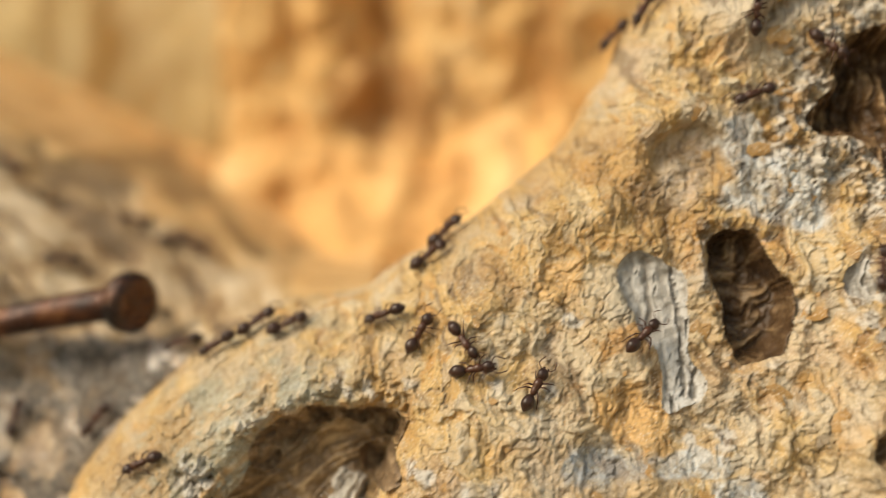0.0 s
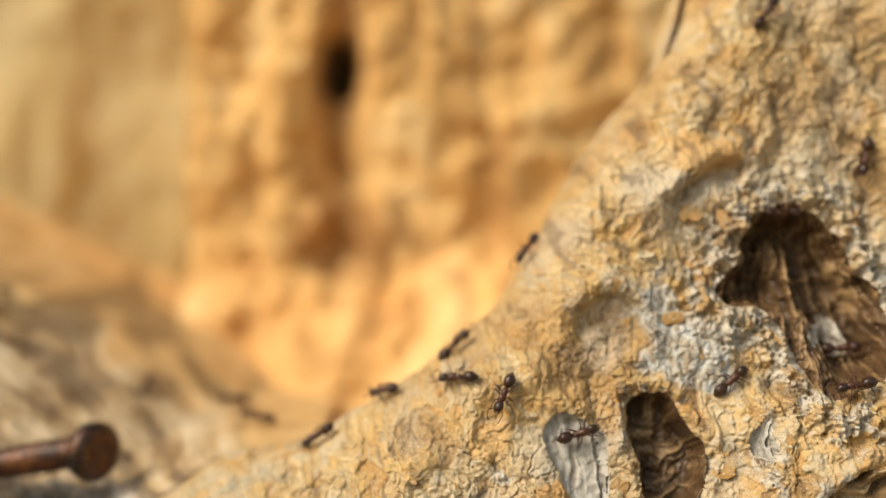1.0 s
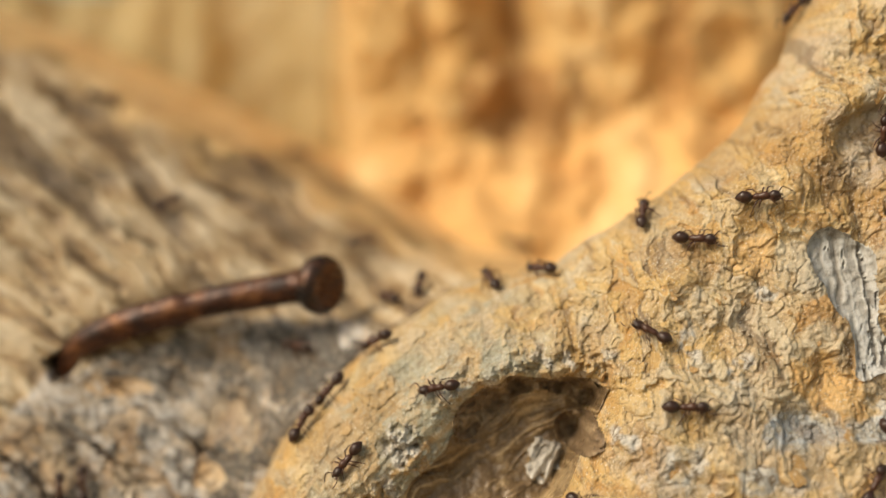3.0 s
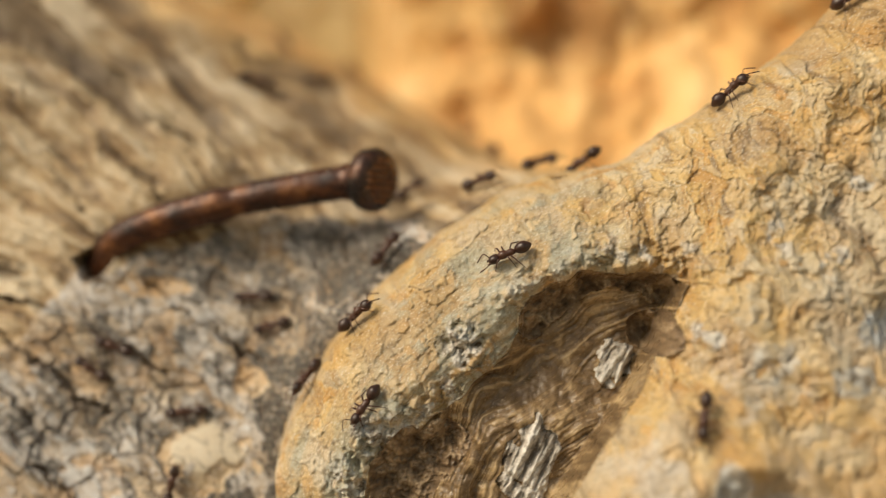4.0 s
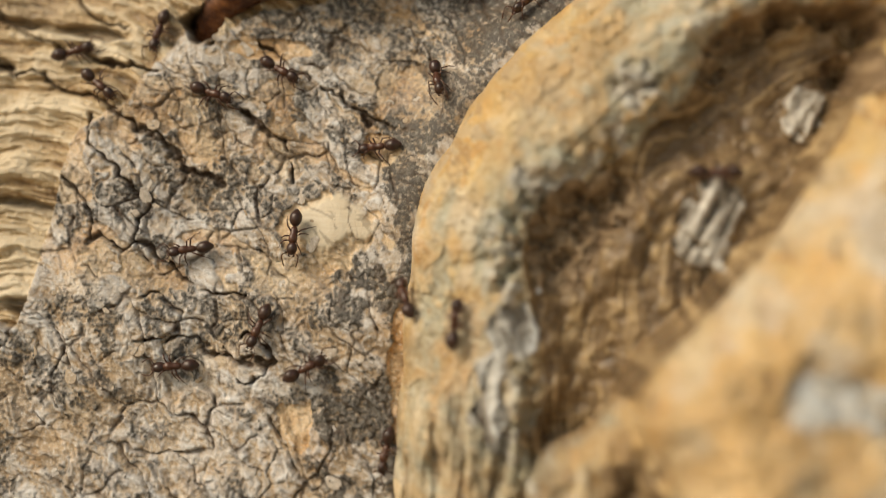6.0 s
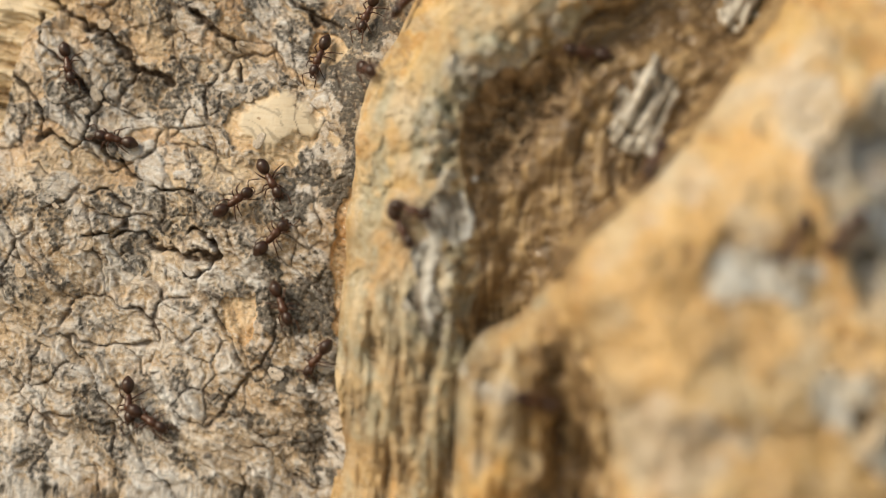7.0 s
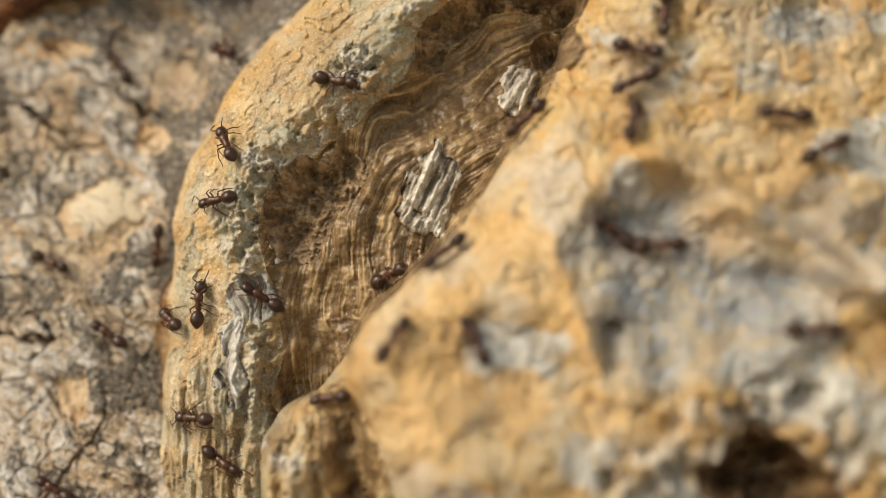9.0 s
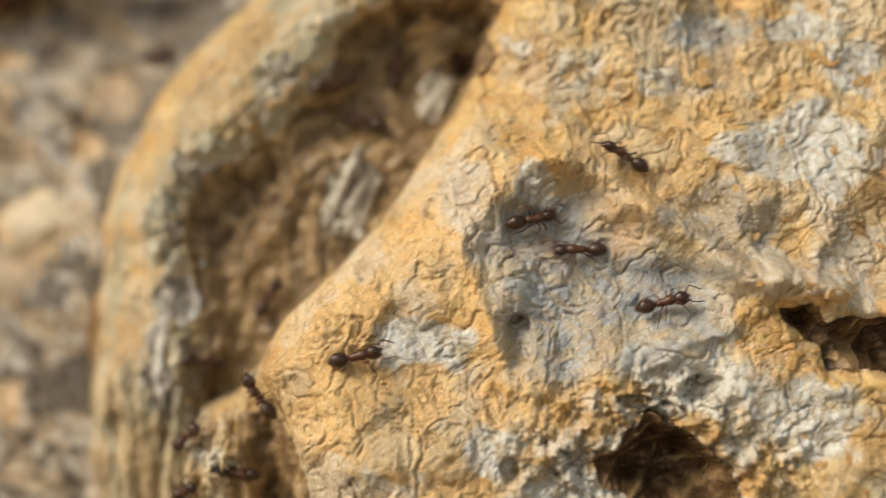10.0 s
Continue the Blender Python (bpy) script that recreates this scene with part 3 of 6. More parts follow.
    if rough:
        left = step(-0.3, -1.1, x + 0.25 * (z + 0.5)) * (d_bulge < 0) * step(0.15, 0.0, d_notch)
        onbulge = step(-0.1, 0.3, d_bulge) * step(-1.0, -1.9, z)
        amp = 0.72 * (1 - 0.45 * left) * (1 - 0.4 * onbulge)
        n1, n2 = fbm(x * 3, z * 3, 3, 21), fbm(x * 3, z * 3, 3, 22)
        h1, h2 = fbm(x * 10, z * 10, 3, 23), fbm(x * 10, z * 10, 3, 24)
        wx, wz = x + 0.10 * n1 + 0.022 * h1, z + 0.10 * n2 + 0.022 * h2
        f1, f2, own = cells(wx * 6.0, wz * 4.4, 3)
        g1, g2, fine = cells(wx * 15, wz * 11, 4)
        layers = fbm(wx * 1.8, wz * 1.6, 4, 31, 0.42) * 3.2
        terrace = np.floor(layers) + step(0.75, 0.97, layers - np.floor(layers))
        curls = fbm((x + 0.10 * n1) * 2.2, (z + 0.10 * n2) * 2.0, 4, 35, 0.5) * 4.0
        curl = step(0.06, 0.012, np.abs(curls - np.round(curls))) * step(0.0, 0.3, fbm(x * 1.5, z * 1.5, 2, 37) + 0.35 * onbulge)
        edge = step(0.065, 0.01, f2 - f1) * step(0.0, 0.4, fbm(x * 1.9, z * 1.9, 3, 38)) * (1 - 0.75 * onbulge)
        seam = step(0.13, 0.02, g2 - g1) * step(-0.05, 0.3, fbm(x * 2.6, z * 2.6, 3, 36))
        bark = (wears == 0) * 1.0
        chips = left * step(0.62, 0.7, fine) * step(0.04, 0.14, g2 - g1) * step(-0.35, 0.1, h1)
        # upright strands and small flakes on the body
        strand = fbm((x + 0.10 * n1 + 0.15 * z) * 8, z * 2.0, 4, 161, 0.6)
        flaky = step(0.05, 0.2, fbm((x + 0.1 * n2) * 9, z * 5, 4, 162, 0.6)) + 0.6 * step(0.1, 0.2, fbm(x * 15, z * 10, 3, 163, 0.6))
        # waxy folds that flow over the bark
        u = fbm((x + 0.30 * n1) * 2.6, (z + 0.30 * n2) * 2.2, 4, 150, 0.5)
        v = fbm((x + 0.16 * n2 + 0.03 * h1) * 5.5, (z - 0.16 * n1 + 0.03 * h2) * 4.5, 3, 154, 0.5)
        fold = (np.minimum(np.abs(u) * 2.0, 0.55) + 0.22 * np.minimum(np.abs(v) * 2.0, 0.5) - 0.4) * (1 - 0.55 * left)
        crag = np.exp(-((d_hollow + 0.09) / 0.13) ** 2) * (d_bulge < 0) * step(-0.2, 0.25, fbm(x * 1.8, z * 1.8, 2, 39))
        crag = np.maximum(np.maximum(crag, np.exp(-((d_knot + 0.1) / 0.17) ** 2)), np.exp(-((d_cave + 0.1) / 0.2) ** 2))
        crag = np.maximum(crag, np.maximum(spot(x, z, -2.0, -2.05, 0.24, 0.16, 171), np.maximum(spot(x, z, -1.52, -1.42, 0.13, 0.17, 174), spot(x, z, -2.2, -2.3, 0.1, 0.2, 177))) * (d_hollow < 0.06))
        crag = np.maximum(crag, 0.7 * np.exp(-((d_hole + 0.04) / 0.05) ** 2) * step(-0.1, 0.2, n1))
        hang = step(-2.9, -3.5, z) * step(-1.2, -1.9, x)
        furrow = hang * step(0.08, 0.4, -fbm(x * 9, z * 1.6, 4, 42))
        lump = fbm(x * 1.5, z * 1.5, 3, 33)
        y = y - bark * (amp * ((0.007 + 0.006 * onbulge) * terrace + 0.04 * (1 - 0.6 * onbulge) * (own - 0.5) * step(0.0, 0.08, f2 - f1) + 0.026 * (fine - 0.3) * step(0.0, 0.10, g2 - g1)) + 0.05 * lump
                        - 0.006 * curl - amp * (0.015 * edge + 0.011 * seam) + (0.024 + 0.012 * onbulge) * fold + 0.05 * fbm(x * 2.6, z * 2.4, 2, 34) + (1 - left) * (1 - onbulge) * (0.017 * strand + 0.009 * flaky) + 0.075 * crag * fbm(x * 10, z * 10, 4, 40, 0.62) + 0.075 * hang * fbm(x * 9, z * 1.6, 4, 42)
                        + 0.009 * chips + left * (0.011 * fbm((d_out + 0.03 * n1) * 13, (x - z) * 4.5, 4, 44, 0.6) + 0.006 * fbm(x * 13, z * 11, 4, 48, 0.6)))
        # wood fibres follow the hollow's edge, the knot's throat and the patch's length
        bend = np.hypot(x - 0.3, 1.05 * (z + 2.9)) + 0.16 * fbm(x * 1.0, z * 1.0, 2, 41) + 0.012 * n1
        sweep = np.arctan2(z + 2.9, x - 0.3)
        ring = (0.55 + 0.5 * fbm(x * 2.5, z * 2.5, 3, 49)) * fbm((bend + 0.025 * n2) * 34, sweep * 2.0, 4, 43, 0.72) + 0.35 * h1 + 0.35 * fbm(bend * 4, sweep * 4, 4, 42, 0.6) + 0.35 * fbm(x * 3.5, z * 3.5, 4, 198, 0.6)
        slant = 0.7 * fbm((x * 0.5 - z * 0.87 + 0.10 * n1) * 9, (x * 0.87 + z * 0.5) * 2.4, 5, 46, 0.65) + 0.45 * fbm(x * 4, z * 4, 4, 45, 0.6)
        upright = 0.8 * fbm((x + 0.06 * n1 + 0.08 * (z + 0.5)) * 10, z * 0.8, 5, 47, 0.6) + 0.25 * h1
        throat = 0.7 * fbm((x - 2.75 + 0.05 * n1) / np.maximum(1.9 - z, 0.3) * 20, z * 1.6, 5, 60, 0.65) + 0.4 * h1
        swirl = fbm((x * 0.8 + z * 0.6 + 0.22 * n1) * 5, (z * 0.8 - x * 0.6 + 0.22 * n2) * 2.6, 5, 48, 0.55)
        hollowed, holed, patched = (wears == 1) | (wears == 5) | (wears == 13), (wears == 2) | (wears == 7) | (wears == 8) | (wears == 9) | (wears == 16), (wears == 3) | (wears >= 10) & (wears < 13)
        knotted = (wears == 6) | (wears == 14)
        fibres = np.where(wears == 11, 1.2 * fbm((x + 0.07 * n1 + 0.12 * z) * 17, z * 1.6, 5, 84, 0.65), np.where(hollowed, ring, np.where(holed, slant, np.where(patched, upright, np.where(knotted, throat, swirl)))))
        rotten = wears == 15
        fibres = np.where(rotten, fbm(x * 9, z * 9, 5, 86, 0.75), fibres)
        chalky = (wears == 5) | (wears == 13)
        fibres = np.where(chalky, 1.15 * fbm((x * 0.9 - z * 0.42 + 0.015 * n1) * 13, (x * 0.42 + z * 0.9) * 2.6, 5, 85, 0.68), fibres)
        depth = np.where(chalky, 0.03, np.where(rotten, 0.04, np.where(hollowed, 0.016, np.where(holed, 0.06, np.where(wears == 11, 0.03, np.where(patched, 0.022, np.where(knotted, 0.07, 0.024)))))))
        split = step(0.42, 0.58, upright) * patched
        y = y - (1 - bark) * (depth * fibres + 0.012 * h1) + 0.05 * split - hollowed * 0.022 * fbm(bend * 4, sweep * 1.5, 3, 50)
        masks["fibres"] = 0.47 + np.where(chalky, 0.42, np.where(hollowed, 0.42, 0.45)) * fibres - 0.5 * split
        masks["tone"] = 0.5 - 0.14 * left + 1.0 * (0.5 * own + 0.5 * fine - 0.5) + 0.12 * (layers - np.floor(layers) - 0.5)
        masks["hue"] = np.mod(own * 7.31 + 0.45 * fine, 1.0)
        masks["blue"] = np.maximum(step(-0.12, 0.16, d_grey), 0.6 * np.maximum(spot(x, z, 0.95, -2.35, 0.3, 0.25, 190), np.maximum(spot(x, z, 0.94, -1.26, 0.24, 0.16, 196), spot(x, z, 0.5, -2.95, 0.4, 0.16, 193)))) * (0.72 + 0.28 * step(-0.4, 0.1, swirl))
        inner = np.exp(-((d_hollow + 0.12) / 0.28) ** 2)
        masks["lichen"] = left * np.maximum(0.9 * inner, 0.8 * step(-0.3, 0.15, fbm(x * 1.6, z * 1.6, 4, 51))) * step(0.03, 0.18, d_out + 0.1 * n1) * step(-0.75, -0.1, fbm(d_out * 5, (x - z) * 1.2, 4, 199, 0.6))
        masks["lichen"] = 0.85 * masks["lichen"] * (1 - 0.85 * chips)
        gold = np.maximum(spot(x, z, 1.1, -1.0, 0.22, 0.17, 52), 0.8 * spot(x, z, -0.64, -2.40, 0.16, 0.12, 54))
        gold = np.maximum(np.maximum(gold, 0.8 * spot(x, z, 0.68, -0.2, 0.17, 0.12, 55)), 0.9 * spot(x, z, 2.22, 1.74, 0.3, 0.16, 59))
        masks["gold"] = np.maximum(gold, onbulge * step(1.3, 0.1, x - 0.9 * (z + 2.7)) * np.maximum(0.45 * step(-0.25, 0.2, fbm(x * 1.3, z * 1.3, 3, 56)), 0.7 * step(0.3, -0.2, x + 0.35 * (z + 2.4) + 0.5 * n1) * step(-0.4, 0.1, n2)))
        pale = 0.4 * step(0.02, 0.12, d_arch)
        for k, (cx, cz, rx, rz) in enumerate([(1.42, -1.9, 0.3, 0.2), (1.17, -1.97, 0.2, 0.15), (1.6, -2.03, 0.2, 0.2), (0.91, -1.28, 0.2, 0.12), (1.72, -1.44, 0.15, 0.2), (0.59, -3.09, 0.13, 0.11), (0.0, -2.3, 0.13, 0.12), (-0.66, -2.97, 0.28, 0.14), (0.52, -3.06, 0.16, 0.12), (1.3, -3.35, 0.3, 0.2), (0.95, -3.15, 0.2, 0.12), (0.1, -3.75, 0.3, 0.15), (1.0, -1.95, 0.13, 0.1), (-0.08, -2.12, 0.12, 0.12), (1.42, -1.26, 0.28, 0.08), (2.1, 0.35, 0.3, 0.25), (1.85, 0.6, 0.15, 0.3), (0.75, -3.2, 0.25, 0.13), (-0.3, -3.5, 0.2, 0.12)]):
            pale = np.maximum(pale, spot(x, z, cx, cz, rx, rz, 100 + 3 * k))
        masks["pale"] = np.maximum(0.92 * pale, 0.55 * onbulge * step(0.2, 0.45, fbm(x * 1.7 + 3, z * 1.7, 4, 58)))
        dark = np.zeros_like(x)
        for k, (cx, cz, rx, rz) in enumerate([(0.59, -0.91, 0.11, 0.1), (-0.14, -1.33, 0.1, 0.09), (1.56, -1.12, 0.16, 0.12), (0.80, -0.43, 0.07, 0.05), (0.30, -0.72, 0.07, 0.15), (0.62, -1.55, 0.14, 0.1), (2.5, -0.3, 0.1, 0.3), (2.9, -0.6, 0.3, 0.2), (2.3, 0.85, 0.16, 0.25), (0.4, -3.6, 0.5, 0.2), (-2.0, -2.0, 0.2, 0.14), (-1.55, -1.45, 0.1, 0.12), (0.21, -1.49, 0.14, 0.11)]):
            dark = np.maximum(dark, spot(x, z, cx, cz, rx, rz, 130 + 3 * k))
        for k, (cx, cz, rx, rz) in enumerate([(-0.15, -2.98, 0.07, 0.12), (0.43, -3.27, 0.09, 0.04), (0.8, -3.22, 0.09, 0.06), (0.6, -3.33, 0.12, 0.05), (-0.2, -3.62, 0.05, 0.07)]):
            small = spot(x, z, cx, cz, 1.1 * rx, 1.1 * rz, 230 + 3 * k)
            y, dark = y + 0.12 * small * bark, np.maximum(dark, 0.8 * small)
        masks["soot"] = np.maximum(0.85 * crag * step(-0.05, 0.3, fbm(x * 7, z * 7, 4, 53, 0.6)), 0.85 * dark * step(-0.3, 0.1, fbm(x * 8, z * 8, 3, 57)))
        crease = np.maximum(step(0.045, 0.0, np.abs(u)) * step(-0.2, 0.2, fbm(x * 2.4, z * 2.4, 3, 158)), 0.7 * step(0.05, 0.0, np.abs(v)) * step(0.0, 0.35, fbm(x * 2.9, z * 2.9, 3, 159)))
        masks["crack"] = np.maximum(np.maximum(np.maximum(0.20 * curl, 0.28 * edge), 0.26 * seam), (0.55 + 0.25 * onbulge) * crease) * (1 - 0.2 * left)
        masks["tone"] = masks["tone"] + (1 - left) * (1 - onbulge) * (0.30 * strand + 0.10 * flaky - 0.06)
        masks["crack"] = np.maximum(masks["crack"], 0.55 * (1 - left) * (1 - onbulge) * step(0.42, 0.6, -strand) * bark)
        brown = np.maximum(np.exp(-((d_cleft + 0.02) / 0.16) ** 2), 0.8 * np.exp(-((d_cave + 0.02) / 0.14) ** 2)) * step(-0.4, 0.2, n1)
        masks["cloud"] = -0.45 * brown + 0.5 + 0.55 * fbm(x * 1.1 + 5, z * 1.1, 4, 160, 0.6) + 0.18 * u
        masks["crack"] = np.maximum(masks["crack"], 0.5 * furrow)
    return y, wears, masks


def draw_to_edges(x, z, xs, zs):
    wob = 0.05 * fbm(x * 2.2, z * 2.2, 3, 5)
    for outline, ragged, level in ((OUTER, 0.6, -0.017), (BULGE, 0.4, 0.001), (HOLLOW, 1.0, 0.031), (HOLE, 1.7, 0.0115), (PATCH, 1.1, 0.0065), (KNOT, 1.6, 0.0205),
                                   (CAVE, 3.0, 0.0255), (STREAK, 2.4, 0.0105), (CREVICE, 2.5, 0.0205)):
        d = inside(x, z, outline, 0.1) + ragged * wob - level
        gz, gx = np.gradient(d, zs, xs)
        near = np.where(np.abs(d) < 0.0056, d, 0) / np.maximum(gx * gx + gz * gz, 0.2)
        x, z = x - near * gx, z - near * gz
    return x, z


xs, zs = spaced((-3.05, 3.4, 0.0076), (3.4, 4.6, 0.03)), spaced((-5.5, -4.4, 0.03), (-4.4, 2.9, 0.0076), (2.9, 3.9, 0.03))
root = thing("tree_root", "knobbly ochre tree root with a rotted hollow and knots", "root")
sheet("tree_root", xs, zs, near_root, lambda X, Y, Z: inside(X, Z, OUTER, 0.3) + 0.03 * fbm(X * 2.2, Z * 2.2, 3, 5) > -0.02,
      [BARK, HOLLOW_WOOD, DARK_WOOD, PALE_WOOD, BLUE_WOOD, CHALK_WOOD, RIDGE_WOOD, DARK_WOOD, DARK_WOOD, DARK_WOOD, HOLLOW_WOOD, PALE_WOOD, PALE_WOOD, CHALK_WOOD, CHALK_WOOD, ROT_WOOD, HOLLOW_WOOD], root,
      [("bark", "flaking ochre bark"), ("hollow_wood", "weathered brown wood grain in the hollow"), ("knot_hole", "dark rotten wood in a round knot hole"),
       ("bare_wood", "silvery bare wood"), ("weathered_wood", "blue-grey weathered wood"), ("wood_remnant", "chalky white wood remains"),
       ("knot_hole", "deep knot hole with a shiny brown ridge"), ("cavity", "dark cavity"), ("cavity", "dark cleft"), ("cavity", "small dark pocket"),
       ("crevice", "brown fibrous crevice"), ("bare_wood", "silvery streak of bare wood"), ("bare_wood", "grey stub of bare wood"), ("wood_remnant", "chalky white wood remains"), ("wood_remnant", "white flake in the knot hole"), ("rotten_wood", "dark crumbly rotten wood"), ("gash", "brown fibrous gash in the bark")], draw_to_edges)


bm = bmesh.new()  # the root's far side, from its outline back into the stump
edge_line = [p for p in OUTER if p[0] < 2.6 and -5.4 < p[1] < 3.7]
centre, rings = np.array((2.4, -2.2)), []
for f, depth in ((0.012, 8.5), (0.04, 8.7), (0.10, 9.2), (0.22, 9.9), (0.36, 10.6)):
    rings.append([bm.verts.new(((p[0] + (centre[0] - p[0]) * f) * U, (depth + 0.08 * noise.noise((p[0] * 2, p[1] * 2, depth))) * U, (p[1] + (centre[1] - p[1]) * f * 0.6) * U + EYE)) for p in edge_line])
for a, b in zip(rings, rings[1:]):
    for k in range(len(edge_line) - 1):
        bm.faces.new((a[k], a[k + 1], b[k + 1], b[k]))
far_side = part("far_side", bm, BARK, root)
far_side.data.attributes.new("tone", "FLOAT", "POINT").data.foreach_set("value", [0.5] * len(far_side.data.vertices))


# ---- the root that holds the nail ----
CRACKS = [[(-4.90, -1.60), (-4.85, -1.71), (-4.75, -1.87), (-4.43, -2.13), (-4.53, -2.35), (-4.21, -2.56), (-4.05, -2.67), (-3.79, -2.67)],
          [(-5.01, -1.97), (-4.8, -2.19), (-4.8, -2.35), (-4.59, -2.4), (-4.53, -2.35)], [(-4.75, -1.49), (-4.53, -1.65), (-4.27, -1.87), (-4.0, -2.0)],
          [(-5.6, -1.25), (-5.23, -1.33), (-4.96, -1.44), (-4.75, -1.49)], [(-5.49, -1.02), (-5.12, -1.15), (-4.8, -1.23), (-4.43, -1.28)],
          [(-4.27, -2.99), (-4.16, -2.93), (-3.95, -3.04), (-3.6, -3.08)], [(-3.84, -1.07), (-3.57, -1.28), (-3.31, -1.39), (-3.12, -1.58), (-2.9, -1.66)],
          [(-5.12, -0.75), (-4.96, -0.91), (-4.69, -1.01)], [(-4.16, -0.16), (-3.73, -0.48)], [(-4.6, -0.3), (-4.3, -0.62)], [(-3.9, -1.55), (-3.6, -1.75), (-3.55, -1.98)]]
PLATES = [(-4.37, -2.83, 0.17, 0.14), (-3.75, -3.05, 0.13, 0.12)]


def nail_root(x, z, rough=True):
    w = z + 0.5 * (x + 2)
    y = 8.78 + 0.24 * (z + 2.2) + 0.05 * (-3.5 - x) + 0.62 * np.maximum(w + 1.3, 0) ** 2 + np.maximum(w - 0.22, 0) * 5
    hole = np.hypot((x + 4.2) / 0.12, (z + 0.98) / 0.15) + (0.35 * fbm(x * 6, z * 6, 3, 62) if rough else 0)
    masks = {}
    if rough:
        y = y + 0.10 * fbm(x * 0.8, z * 0.8, 3, 61)
        along, across = x * 0.78 - z * 0.62, x * 0.62 + z * 0.78
        n1, n2 = fbm(x * 1.6, z * 1.6, 4, 65), fbm(x * 1.6, z * 1.6, 4, 67)
        m1, m2 = fbm(x * 6, z * 6, 3, 113), fbm(x * 6, z * 6, 3, 114)
        # bare fibres above the nail and down its left; they come off the scaly bark along a ragged line
        bound = np.where(x < -4.3, np.maximum(-1.1 + 1.0 * (x + 4.3) - 1.1 * step(-4.95, -5.3, x), -2.9), -1.02 + 0.27 * np.minimum(x + 4.3, 1.3)) + 0.10 * n1 + 0.05 * m1
        fibre = np.maximum(step(-0.02, 0.03, z - bound), step(0.02, -0.06, x + 5.62 + 0.45 * (z + 3.2) + 0.15 * n1))
        # the cracks and plates of the bark
        gap = np.full(x.shape, 9.0)
        jx, jz = x + 0.045 * fbm(x * 6, z * 6, 3, 111), z + 0.045 * fbm(x * 6, z * 6, 3, 112)
        for line in CRACKS:
            gap = np.minimum(gap, beside(jx, jz, line))
        for cx, cz, rx, rz in PLATES:
            r = np.hypot((jx - cx) / rx, (jz - cz) / rz)
            gap = np.where(jx - cx > -0.6 * rx, np.minimum(gap, np.abs(r - 1) * rx + 0.006), gap)
            y = y - 0.02 * step(1.0, 0.85, r)
        crack = step(0.020, 0.006, gap + 0.008 * n1 + 0.006 * m1) * step(-0.9, -0.5, n2 + 0.5 * m2)
        f1, f2, plate = cells((along + 0.08 * n1 + 0.02 * m1) * 1.9, (across + 0.08 * n2 + 0.02 * m2) * 3.0, 121)
        c1, c2, shard = cells((along + 0.06 * n2 + 0.018 * m1) * 4.0, (across + 0.06 * n1 + 0.018 * m2) * 6.4, 122)
        k1, k2, scale = cells((along + 0.06 * n1 + 0.02 * m2) * 7, (across + 0.06 * n2 + 0.02 * m1) * 15, 12)
        hair = np.maximum(step(0.045, 0.018, f2 - f1) * step(-0.35, -0.1, fbm(x * 1.5, z * 1.5, 3, 125)), 0.85 * step(0.06, 0.015, c2 - c1) * step(-0.1, 0.15, fbm(x * 1.7, z * 1.7, 3, 124)))
        hair = hair * step(-0.6, -0.1, fbm(x * 4, z * 4, 3, 126)) * (1 - fibre)
        lower = step(-2.55, -3.05, z + 0.15 * n1)
        flow = fbm((along + 0.12 * n1) * 3.0, (across + 0.10 * n2) * 11, 5, 73, 0.6)
        pitted = fbm((along + 0.05 * m1) * 17, (across + 0.05 * m2) * 28, 4, 127, 0.65)
        grit = fbm(x * 42, z * 42, 2, 128, 0.6)
        # places where the outer skin has come off
        disc = step(1.1, 0.8, np.hypot((x + 3.31) / 0.26, (z + 2.22) / 0.165) + 0.25 * fbm(x * 5, z * 5, 4, 75, 0.6))
        chip = np.minimum(np.hypot((x + 2.98) / 0.13, (z + 1.78) / 0.10), np.hypot((x + 3.29) / 0.33, (z + 2.27) / 0.21)) + 0.4 * fbm(x * 5, z * 5, 3, 76)
        chip = np.minimum(chip, np.hypot((x + 3.75) / 0.24, (z + 1.14) / 0.08) + 0.3 * fbm(x * 5, z * 5, 2, 74))
        chip = np.minimum(chip, np.minimum(np.hypot((x + 2.82) / 0.07, (z + 3.1) / 0.5), np.hypot((x + 3.45) / 0.14, (z + 3.42) / 0.12)) + 0.4 * m1)
        near = step(-0.55, -0.18, inside(x, z, OUTER, 0.9) + 0.32 * n1 + 0.16 * m1)
        peel = (1 - 0.5 * near) * step(0.23, 0.29, fbm((along + 0.2 * n1) * 1.3, (across + 0.2 * n2) * 2.9, 6, 120, 0.58)) * (1 - 0.6 * lower)
        chipped = np.maximum(step(1.02, 0.9, chip), 0.6 * peel) * (1 - fibre)
        # patches of dark lichen, and shade painted under the nail and along the rim
        lichen_shade = np.full(x.shape, -0.04)
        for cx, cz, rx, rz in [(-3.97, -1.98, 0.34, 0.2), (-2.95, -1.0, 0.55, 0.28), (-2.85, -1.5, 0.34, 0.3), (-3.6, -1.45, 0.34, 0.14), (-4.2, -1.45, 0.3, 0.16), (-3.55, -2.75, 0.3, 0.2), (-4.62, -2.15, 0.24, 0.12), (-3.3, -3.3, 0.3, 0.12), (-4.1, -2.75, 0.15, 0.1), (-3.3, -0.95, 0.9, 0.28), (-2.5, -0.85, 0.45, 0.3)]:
            lichen_shade = np.maximum(lichen_shade, 0.75 - 0.6 * np.hypot((x - cx) / rx, (z - cz) / rz))
        # shade painted along the edge of the other root
        lichen_shade = lichen_shade + 0.33 * near * step(-3.8, -2.8, z)
